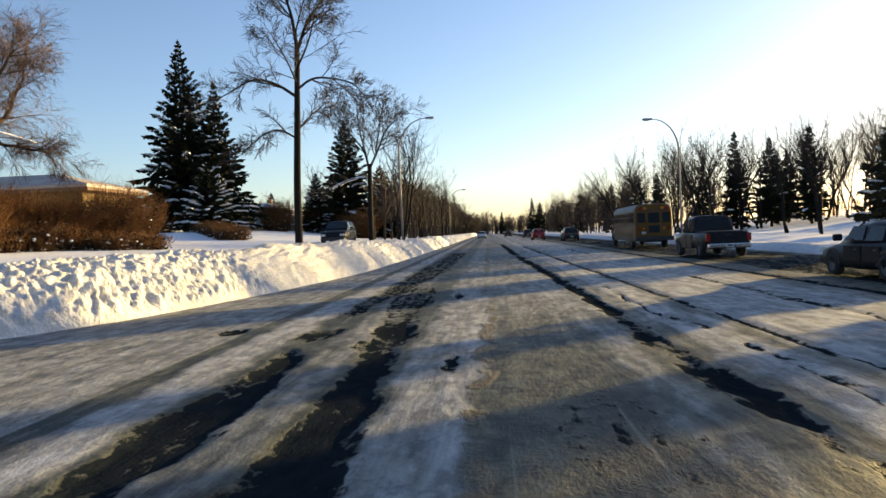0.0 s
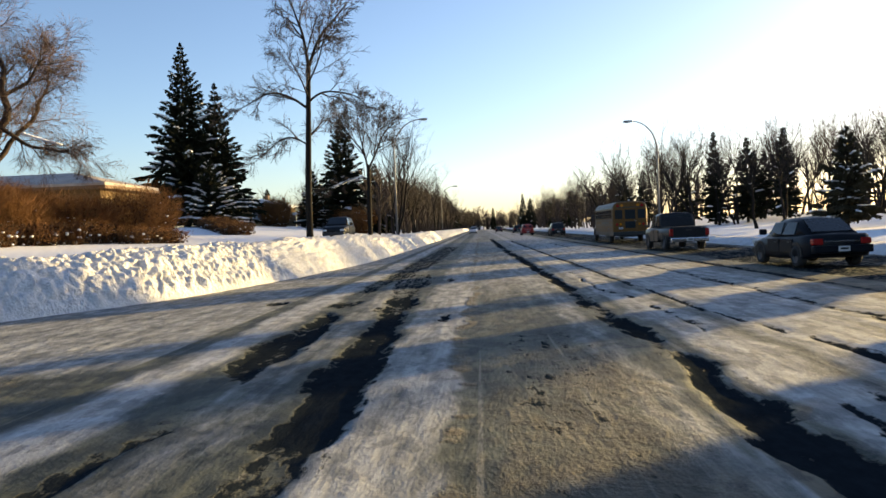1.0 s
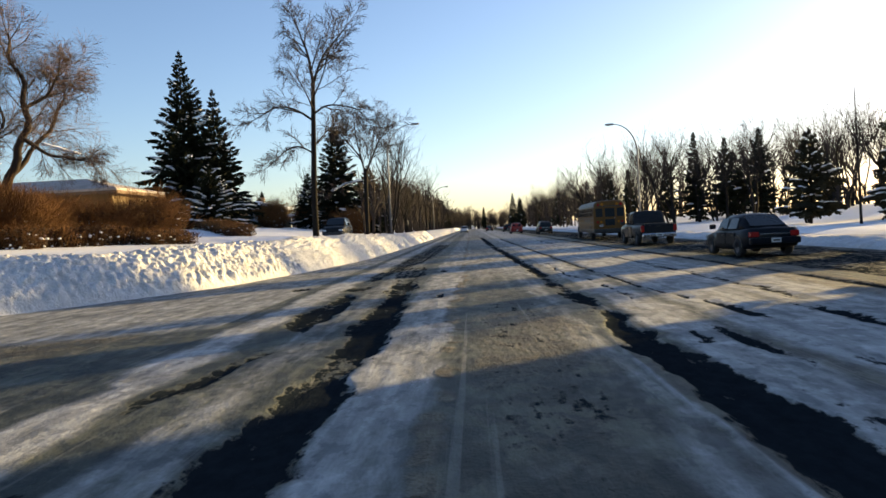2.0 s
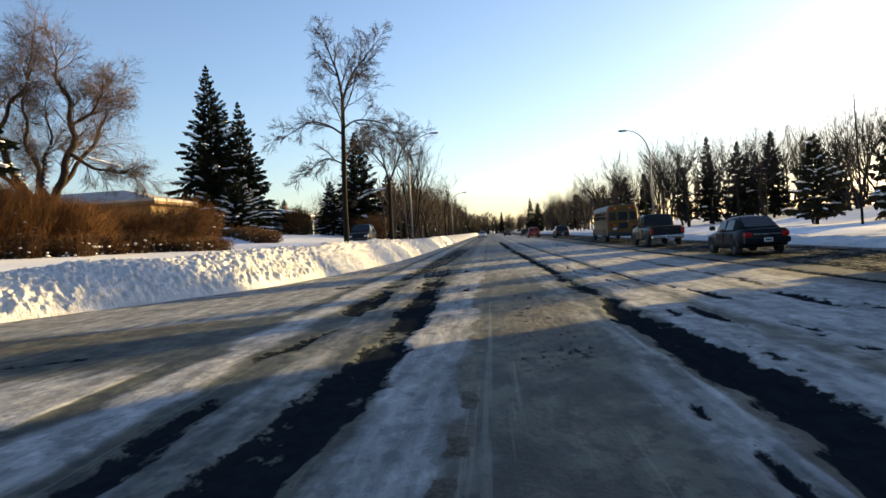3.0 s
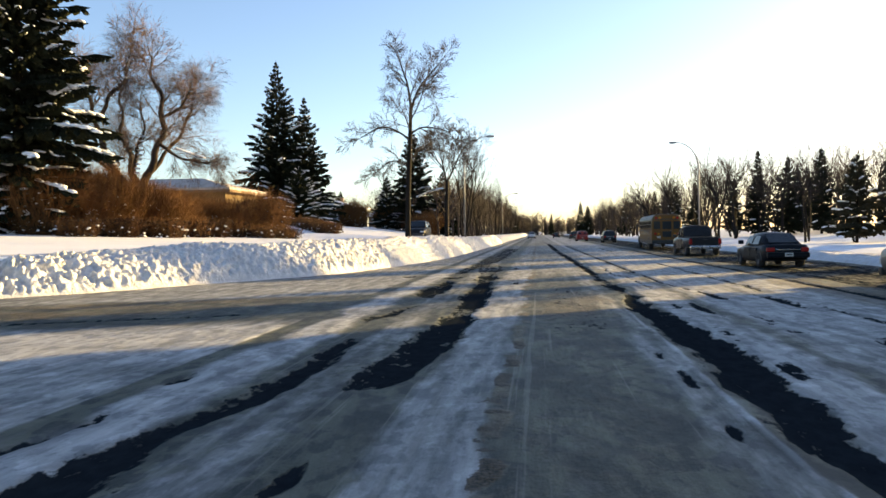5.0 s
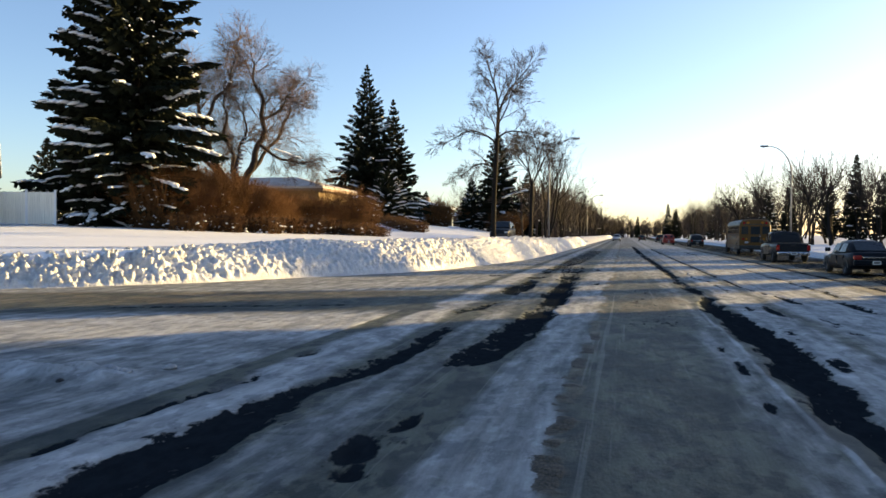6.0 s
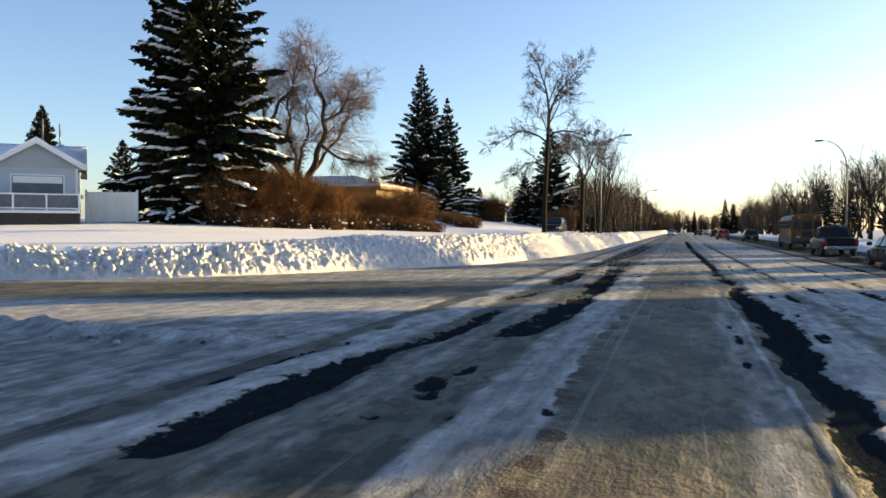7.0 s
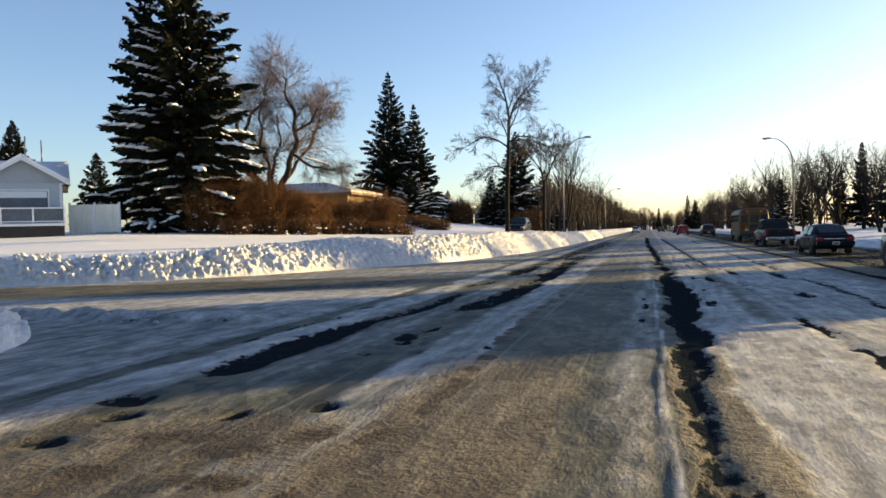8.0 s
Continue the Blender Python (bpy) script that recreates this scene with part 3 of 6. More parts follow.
def windrow(px, py):
    """Low ridge of ploughed snow across the street mouth."""
    line = -9.8 + 0.2 * np.sin(px * 1.1) - 0.10 * (px + 8)
    return np.exp(-((py - line) / 0.38) ** 2) * band(px, -11.5, -4.8, 0.8)


xs = np.concatenate([np.arange(-80, -24, 2.0), np.arange(-24, -9, 0.3), np.arange(-9, -4.2, 0.14), np.arange(-4.2, 3.4, 0.055), np.arange(3.4, RIGHT_X + 1.0, 0.13)])
ys = np.concatenate([np.arange(-60, -22, 1.0), np.arange(-22, 14, 0.075), np.arange(14, 40, 0.2), np.arange(40, 100, 0.8), np.arange(100, 425, 5.0)])
road = grid_mesh("road", xs, ys, road_height, ROAD, keep=lambda a, b: on_road(a, b) < 0.7, attrs={"asphalt": asphalt, "white": white, "dirt": dirt, "gravel": gravel})
tagged(road, "icy winter road of packed snow with bare wet wheel ruts", "road", kind="structure")


# ---- snow banks ----
def resample(line, spacing):
    pts = np.array(line, float)
    for _ in range(3):
        q = [pts[0]]
        for a, b in zip(pts, pts[1:]):
            q += [a * 0.75 + b * 0.25, a * 0.25 + b * 0.75]
        pts = np.array(q + [pts[-1]])
    s = np.concatenate([[0], np.cumsum(np.hypot(*np.diff(pts, axis=0).T))])
    out, at = [], 0.0
    while at < s[-1]:
        p = np.array([np.interp(at, s, pts[:, 0]), np.interp(at, s, pts[:, 1])])
        out.append(p)
        at += spacing(p)
    return np.array(out)


def chunks(x, y, seed):
    """Broken lumps: each cell of an uneven grid is a block of its own height."""
    ix, iy = np.floor(x), np.floor(y)
    best = np.full(x.shape, 9.0)
    tall = np.zeros(x.shape)
    for dx in (-1, 0, 1):
        for dy in (-1, 0, 1):
            cx, cy = ix + dx, iy + dy
            d = (cx + lattice(cx, cy, seed) - x) ** 2 + (cy + lattice(cx, cy, seed + 1) - y) ** 2
            h = lattice(cx, cy, seed + 2)
            tall = np.where(d < best, h, tall)
            best = np.minimum(best, d)
    return np.clip((0.35 + 0.65 * tall) * (1 - 0.9 * best), 0, 1)


def bank(name, line, spacing, tall, reach, label, chunk, seed, away=1):
    """A ploughed ridge of snow along a line: foot at the line, crest behind it, sloping back to the lawn."""
    pts = resample(line, spacing)
    tan = np.gradient(pts, axis=0)
    tan /= np.linalg.norm(tan, axis=1)[:, None]
    nor = np.stack([-tan[:, 1], tan[:, 0]], 1) * away
    for _ in range(12):
        nor[1:-1] = (nor[:-2] + nor[1:-1] * 2 + nor[2:]) / 4
    nor /= np.linalg.norm(nor, axis=1)[:, None]
    u = np.concatenate([np.linspace(-0.25, 0.0, 4)[:-1], np.linspace(0, 0.45, 64)[:-1], np.linspace(0.45, 1, 22)])
    s = np.concatenate([[0], np.cumsum(np.hypot(*np.diff(pts, axis=0).T))])
    S, U = np.meshgrid(s, u, indexing="ij")
    px = pts[:, 0][:, None] + nor[:, 0][:, None] * U * reach
    py = pts[:, 1][:, None] + nor[:, 1][:, None] * U * reach
    top = np.array([tall(*p) for p in pts])[:, None]
    top = top * (0.86 + 0.28 * fractal(S / 3.0, S * 0, seed))
    back = lawn(px.ravel(), py.ravel()).reshape(px.shape) + 0.02
    crest = 0.34 + 0.08 * (fractal(S / 2.5, S * 0 + 4, seed + 3) - 0.5)
    rise = np.clip(U / crest, 0, 1)
    z = np.where(U < crest, top * np.sin(rise * math.pi / 2) ** 0.82, top + (back - top) * sstep(U, crest, 1.0))
    z = np.where(U < 0, -0.06, z)
    body = sstep(U, 0.0, 0.05) * (1 - 0.75 * sstep(U, 0.36, 0.5)) * (1 - sstep(U, 0.75, 1.0))
    rough = chunk(pts[:, 0], pts[:, 1])[:, None]
    lump = fractal(S / 0.7, U * reach / 0.6, seed + 11, 4) - 0.5
    wob = fractal(S / 0.5, U * reach / 0.5, seed + 29, 2) - 0.5
    clod = 0.55 * chunks(S / 0.27 + wob, U * reach / 0.22 - wob, seed + 17) + 0.45 * chunks(S / 0.14 - wob, U * reach / 0.12 + wob, seed + 19)
    flute = fractal(S / 0.4, U * reach / 2.2, seed + 23, 3) - 0.5
    z = z + body * (0.16 * lump + rough * 0.30 * (clod - 0.45) + (1 - rough) * 0.2 * flute)
    px = px + nor[:, 0][:, None] * body * rough * 0.34 * (0.45 - clod)
    py = py + nor[:, 1][:, None] * body * rough * 0.34 * (0.45 - clod)
    w = len(u)
    i = (np.arange(len(s) - 1)[:, None] * w + np.arange(w - 1)[None, :]).ravel()
    faces = np.stack([i, i + w, i + w + 1, i + 1], 1)
    if away < 0:
        faces = faces[:, ::-1]
    me = bpy.data.meshes.new(name)
    me.from_pydata(np.stack([px.ravel(), py.ravel(), z.ravel()], 1).tolist(), [], faces.tolist())
    me.polygons.foreach_set("use_smooth", [True] * len(me.polygons))
    me.materials.append(SNOW)
    me.update()
    return tagged(new(name, me), label, "snow bank", kind="structure")


bank("snow_bank", FAR_EDGE, lambda p: 0.05 if -26 < p[0] and p[1] < 22 else (0.3 if p[1] < 70 and p[0] > -40 else 2.5),
     lambda x, y: 0.98 + 0.40 * float(sstep(np.float64(y), 1, 9)) - 0.2 * float(sstep(np.float64(y), 30, 60)), 4.6,
     "high ploughed snow bank lining the road, rounding the street corner", lambda x, y: np.asarray(0.7 + 0.9 * sstep(-x, 11.5, 14.5)), 201, away=-1)
bank("snow_bank", NEAR_EDGE, lambda p: 0.12 if p[0] > -26 and p[1] > -26 else 2.0, lambda x, y: 0.55, 2.8,
     "ploughed snow bank on the near corner of the side street", lambda x, y: np.asarray(0.8 + 0.0 * x), 251, away=-1)
bank("snow_bank", [(RIGHT_X, 420), (RIGHT_X, 60), (RIGHT_X, 20), (RIGHT_X, -60)], lambda p: 0.25 if -10 < p[1] < 60 else 2.5, lambda x, y: 0.36, 3.0,
     "low snow ridge along the far kerb beside the park", lambda x, y: np.asarray(0.15 + 0.0 * x), 271, away=1)


def rest(x, y, sink=0.06):
    """Height of the snow at a place, less a little, for things that stand in it."""
    return float(ground_height(np.array([float(x)]), np.array([float(y)]))[0]) - sink


# ---- bare trees ----
def bough(geo, fine, rng, start, way, length, radius, level, spec):
    """One limb and all that grows from it. The thin growth goes into fine."""
    steps = max(3, int(length / spec["step"]) + 1)
    pts, radii = [start.copy()], [radius]
    d = way.normalized()
    tip = radius * spec["taper"]
    for i in range(1, steps + 1):
        jitter = Vector((rng.gauss(0, 1), rng.gauss(0, 1), rng.gauss(0, 0.7))) * spec["crook"]
        lift = spec["lift"] if level < spec["droop_from"] else spec["droop"]
        d = (d + jitter + Vector((0, 0, lift))).normalized()
        pts.append(pts[-1] + d * (length / steps))
        radii.append(radius + (tip - radius) * i / steps)
    target = geo if radius > 0.03 else fine
    target.tube(pts, radii, 7 if radius > 0.09 else (5 if radius > 0.03 else 3), cap=radius > 0.03)
    if level >= spec["levels"]:
        return pts
    count = spec["kids"][min(level, len(spec["kids"]) - 1)]
    for k in range(count):
        at = spec["bare"] + (1 - spec["bare"]) * (k + rng.random()) / count if level else 0.45 + 0.55 * (k + rng.random()) / count
        i = min(steps - 1, int(at * steps))
        p = pts[i].lerp(pts[i + 1], at * steps - i if at * steps - i < 1 else 1.0)
        along = (pts[i + 1] - pts[i]).normalized()
        side = along.orthogonal().normalized()
        side.rotate(Matrix.Rotation(rng.uniform(0, 2 * math.pi), 3, along))
        open_angle = rng.uniform(*spec["open"])
        nd = along * math.cos(open_angle) + side * math.sin(open_angle)
        nl = length * rng.uniform(*spec["shrink"]) * (1.15 - 0.5 * at)
        nr = max(spec["least"], min(radii[i] * 0.8, radius * rng.uniform(0.3, 0.5) * (1.15 - 0.5 * at)))
        bough(geo, fine, rng, p, nd, nl, nr, level + 1, spec)
    return pts


ELM = dict(step=0.45, taper=0.35, crook=0.10, lift=0.05, droop=-0.03, droop_from=3, levels=4, kids=(6, 8, 8, 8), bare=0.15, open=(0.45, 1.0), shrink=(0.45, 0.72), least=0.010)
WILLOW = dict(step=0.5, taper=0.35, crook=0.13, lift=0.04, droop=-0.10, droop_from=3, levels=4, kids=(6, 9, 11, 11), bare=0.15, open=(0.4, 1.0), shrink=(0.55, 0.82), least=0.010)
ROWTREE = dict(step=0.5, taper=0.3, crook=0.10, lift=0.08, droop=0.0, droop_from=4, levels=3, kids=(8, 6, 5), bare=0.12, open=(0.4, 0.85), shrink=(0.42, 0.68), least=0.010)


def limb(geo, points, r0, r1, sides=8, wild=0.0):
    """A main limb through given places, smoothed."""
    pts = [Vector(p) for p in points]
    for _ in range(2):
        q = [pts[0]]
        for a, b in zip(pts, pts[1:]):
            q += [a.lerp(b, 0.25), a.lerp(b, 0.75)]
        pts = q + [pts[-1]]
    if wild:
        pts = [pts[0]] + [p + Vector((math.sin(p.z * 2.3 + p.x), math.cos(p.z * 1.9 - p.x), 0.5 * math.sin(p.x * 3))) * wild for p in pts[1:]]
    k = len(pts) - 1
    radii = [r0 + (r1 - r0) * i / k for i in range(k + 1)]
    geo.tube(pts, radii, sides)
    return pts, radii


def dress(geo, fine, rng, pts, radii, count, reach, spec, level=1, start=0.25):
    """Side branches along a main limb."""
    k = len(pts) - 1
    for j in range(count):
        at = start + (1 - start) * (j + rng.random()) / count
        i = min(k - 1, int(at * k))
        along = (pts[i + 1] - pts[i]).normalized()
        side = along.orthogonal().normalized()
        side.rotate(Matrix.Rotation(rng.uniform(0, 2 * math.pi), 3, along))
        a = rng.uniform(*spec["open"])
        way = along * math.cos(a) + side * math.sin(a)
        bough(geo, fine, rng, pts[i].copy(), way, reach * rng.uniform(0.55, 1.1) * (1.2 - 0.55 * at), min(radii[i] * 0.6, 0.038), level, spec)
    bough(geo, fine, rng, pts[-1].copy(), (pts[-1] - pts[-2]), reach * 0.8, radii[-1], level, spec)


def finish_tree(name, geo, fine, label, x, y, bark, twig, turn=0.0, group="", category="tree", z=None):
    t = thing(name, label, category, (x, y, rest(x, y) if z is None else z), turn, group)
    put("trunk", geo, bark, t, smooth=True)
    tagged(put("crown", fine, twig, t, "bare twigs"), kind="stuff")
    return t


# tall elm on the boulevard
rng = random.Random(5)
g, f = Geo(), Geo()
trunk, tr = limb(g, [(0, 0, -1.5), (0.02, 0, 0.3), (0.05, 0, 2.5), (0.16, 0, 4.6), (0.22, 0.05, 6.2), (0.3, 0.05, 7.9)], 0.175, 0.09, 10)
main = [
    ([(0.3, 0.05, 7.7), (0.12, 0.1, 9.2), (-0.2, 0.2, 10.0), (-0.4, 0.1, 10.8)], 0.082, 0.018, 11, 1.7),
    ([(0.3, 0.05, 7.7), (0.8, -0.1, 8.9), (1.5, 0.0, 9.7), (2.1, 0.1, 10.4)], 0.075, 0.018, 11, 1.7),
    ([(0.25, 0.05, 7.0), (0.9, -0.5, 7.9), (1.3, -0.9, 9.0)], 0.048, 0.015, 7, 1.8),
    ([(0.2, 0.05, 5.9), (-0.6, 0.1, 6.5), (-1.5, 0.1, 6.75), (-2.3, 0.0, 6.3), (-2.9, 0.0, 6.0)], 0.068, 0.012, 8, 1.6),
    ([(0.22, 0.05, 6.2), (0.9, -0.2, 6.6), (1.8, -0.2, 6.5), (2.5, 0.0, 6.3), (2.9, 0.1, 5.7)], 0.058, 0.011, 10, 1.5),
    ([(0.14, 0.05, 4.3), (-0.6, 0.2, 4.75), (-1.2, 0.2, 4.6), (-1.9, 0.1, 4.0)], 0.051, 0.011, 10, 1.4),
    ([(0.16, 0.0, 4.6), (0.6, 0.9, 5.4), (0.9, 1.8, 5.9)], 0.048, 0.011, 7, 1.5),
    ([(0.24, 0.05, 6.4), (0.1, -1.0, 7.2), (-0.2, -1.9, 7.9)], 0.048, 0.011, 7, 1.5),
]
for points, r0, r1, count, reach in main:
    p, r = limb(g, points, r0, r1, 7)
    dress(g, f, rng, p, r, count, reach, ELM, 2, 0.2)
elm = finish_tree("elm_tree", g, f, "tall bare elm with arching limbs beside the snow bank", -7.25, 28.5, BARK, TWIG, z=1.25)

# forked boulevard tree with a snow-laden limb
g, f = Geo(), Geo()
limb(g, [(0, 0, -1.5), (0.0, 0, 1.5), (0.05, 0, 3.3), (0.08, 0, 4.8)], 0.17, 0.13, 9)
for points, r0, r1, count, reach in [
    ([(0.06, 0, 4.4), (-0.15, 0, 5.6), (-0.9, 0.1, 6.5), (-1.7, 0.1, 7.6)], 0.084, 0.018, 11, 2.1),
    ([(-0.1, 0, 5.4), (-0.5, 0.3, 6.9), (-0.6, 0.4, 8.3)], 0.056, 0.018, 9, 1.9),
    ([(0.08, 0, 4.5), (0.7, -0.1, 5.7), (1.2, -0.1, 6.9), (1.9, 0.0, 7.4)], 0.084, 0.018, 11, 2.2),
    ([(0.5, -0.1, 5.5), (0.7, 0.5, 6.9), (0.9, 0.7, 8.2)], 0.056, 0.018, 9, 1.9),
    ([(0.0, 0, 3.9), (-0.9, -0.2, 4.0), (-1.9, -0.3, 3.5), (-2.6, -0.3, 3.3)], 0.063, 0.015, 5, 1.0)]:
    p, r = limb(g, points, r0, r1, 7)
    dress(g, f, rng, p, r, count, reach, ELM, 2, 0.3)
ash = finish_tree("ash_tree", g, f, "bare forked street tree with one snow-laden low limb", -6.9, 45.0, BARK, TWIG, z=1.2)
s = Geo()
for i in range(16):
    w = i / 15
    s.lump((-0.35 - 1.9 * w, -0.1 - 0.18 * w, 4.02 - 0.62 * w ** 1.5), 0.16, 0.09, 0.075, rng=rng)
tagged(put("snow_load", s, SNOW_CLUMP, ash, "snow lying along the limb", True), kind="stuff")


def row_tree(name, height, seed, label, x, y, stems=1, group="", bark=None, twig=None, spread=1.0):
    r = random.Random(seed)
    gg, ff = Geo(), Geo()
    for k in range(stems):
        lean = Vector((r.uniform(-0.25, 0.25) * spread, r.uniform(-0.2, 0.2), 1.0)) if stems > 1 else Vector((r.uniform(-0.06, 0.06), 0, 1))
        base = Vector((r.uniform(-0.25, 0.25) * (stems > 1), r.uniform(-0.2, 0.2) * (stems > 1), -0.3))
        bough(gg, ff, r, base, lean, height * r.uniform(0.62, 0.78), 0.015 * height * (0.7 if stems > 1 else 0.9), 0, ROWTREE)
    return finish_tree(name, gg, ff, label, x, y, bark or BARK, twig or TWIG, r.uniform(0, 360), group)


thin = row_tree("young_tree", 12.2, 11, "slender bare many-stemmed tree behind the snow bank", -8.4, 75, stems=4, spread=1.2)
row_tree("young_tree", 8.5, 12, "slender bare tree behind the snow bank", -8.2, 94, stems=3)
forms = [row_tree("street_tree", h, 20 + i, "bare street tree in the far boulevard row", x, y, stems, "boulevard row")
         for i, (h, x, y, stems) in enumerate([(10.5, -8.8, 104, 1), (9.0, -9.6, 118, 2), (11.0, -7.6, 131, 1)])]
r = random.Random(77)
for k in range(22):
    x, y = -7.4 - r.random() * 7.0, 140 + k * 7.5
    copy_thing(forms[k % 3], pose(x, y, rest(x, y), 0, 0, r.uniform(0, 360)))
for k in range(10):
    x, y = -17 - r.random() * 14, 112 + k * 15
    copy_thing(forms[k % 3], pose(x, y, rest(x, y), 0, 0, r.uniform(0, 360)))

# spreading willow behind the hedge
rng = random.Random(8)
g, f = Geo(), Geo()
limb(g, [(0, 0, -0.3), (-0.1, 0, 0.8), (0.0, 0, 2.0), (0.1, 0, 3.0)], 0.55, 0.42, 10)
for points, r0, r1, count, reach in [
    ([(0, 0, 2.2), (-1.0, 0, 4.3), (-2.3, 0, 6.4), (-2.9, 0.2, 8.4), (-3.2, 0.2, 9.4)], 0.304, 0.099, 6, 3.2),
    ([(-3.0, 0.2, 9.0), (-3.9, 0.5, 10.6), (-4.6, 0.8, 12.6)], 0.136, 0.028, 11, 3.5),
    ([(-3.0, 0.2, 9.0), (-1.6, -0.2, 10.6), (-0.2, -0.4, 12.0), (0.2, -0.4, 14.2)], 0.144, 0.028, 15, 3.5),
    ([(0.1, 0, 2.6), (0.0, 0.3, 5.0), (-1.0, 0.6, 7.2), (-1.3, 0.6, 10.0), (-0.8, 0.8, 12.8)], 0.208, 0.028, 16, 3.5),
    ([(0.2, 0, 2.6), (0.5, -0.3, 4.6), (0.5, -0.5, 6.4), (1.3, -0.7, 7.4), (1.5, -0.8, 9.4)], 0.192, 0.033, 12, 3.2),
    ([(0.2, 0, 2.4), (1.4, 0, 4.8), (2.4, 0.1, 7.2), (2.7, 0.1, 9.6), (1.9, 0.2, 12.0), (1.4, 0.2, 14.0)], 0.288, 0.033, 18, 3.6),
    ([(2.3, 0.1, 6.9), (3.4, 0.2, 6.3), (4.3, 0.4, 5.6), (5.9, 0.4, 5.5), (6.8, 0.5, 5.0)], 0.120, 0.017, 15, 2.4),
    ([(2.6, 0.1, 8.8), (3.9, 0.6, 10.0), (5.0, 0.8, 11.2)], 0.112, 0.022, 12, 3.1),
    ([(1.0, 0, 4.2), (2.0, 2.0, 6.6), (3.2, 3.4, 9.2), (3.4, 3.8, 11.4)], 0.160, 0.022, 13, 3.2),
    ([(-0.6, 0, 3.8), (-2.4, -1.6, 6.2), (-4.6, -2.4, 8.0), (-5.6, -2.6, 9.6)], 0.160, 0.022, 13, 3.2)]:
    p, rr = limb(g, points, r0 * 1.35, r1 * 1.35, 8, 0.16)
    dress(g, f, rng, p, rr, count, reach, WILLOW, 2, 0.3)
willow = finish_tree("willow_tree", g, f, "large bare spreading willow with snow on its limbs behind the hedge", -31.2, 41.0, BARK_PALE, TWIG_WILLOW)
s = Geo()
for a, b, n in [((-0.9, 0.1, 4.2), (-2.2, 0.1, 6.4), 9), ((-2.0, 0, 10.3), (-0.3, -0.3, 12.0), 9), ((3.5, 0.2, 6.4), (5.6, 0.4, 5.65), 12), ((0.55, -0.4, 4.5), (1.2, -0.6, 7.3), 9)]:
    for i in range(n):
        w = i / (n - 1)
        p = Vector(a).lerp(Vector(b), w)
        s.lump((p.x + 0.1, p.y - 0.12, p.z + 0.16), 0.24, 0.15, 0.09, rng.random() * 3, rng=rng)
tagged(put("snow_load", s, SNOW_CLUMP, willow, "snow lying along the limbs", True), kind="stuff")


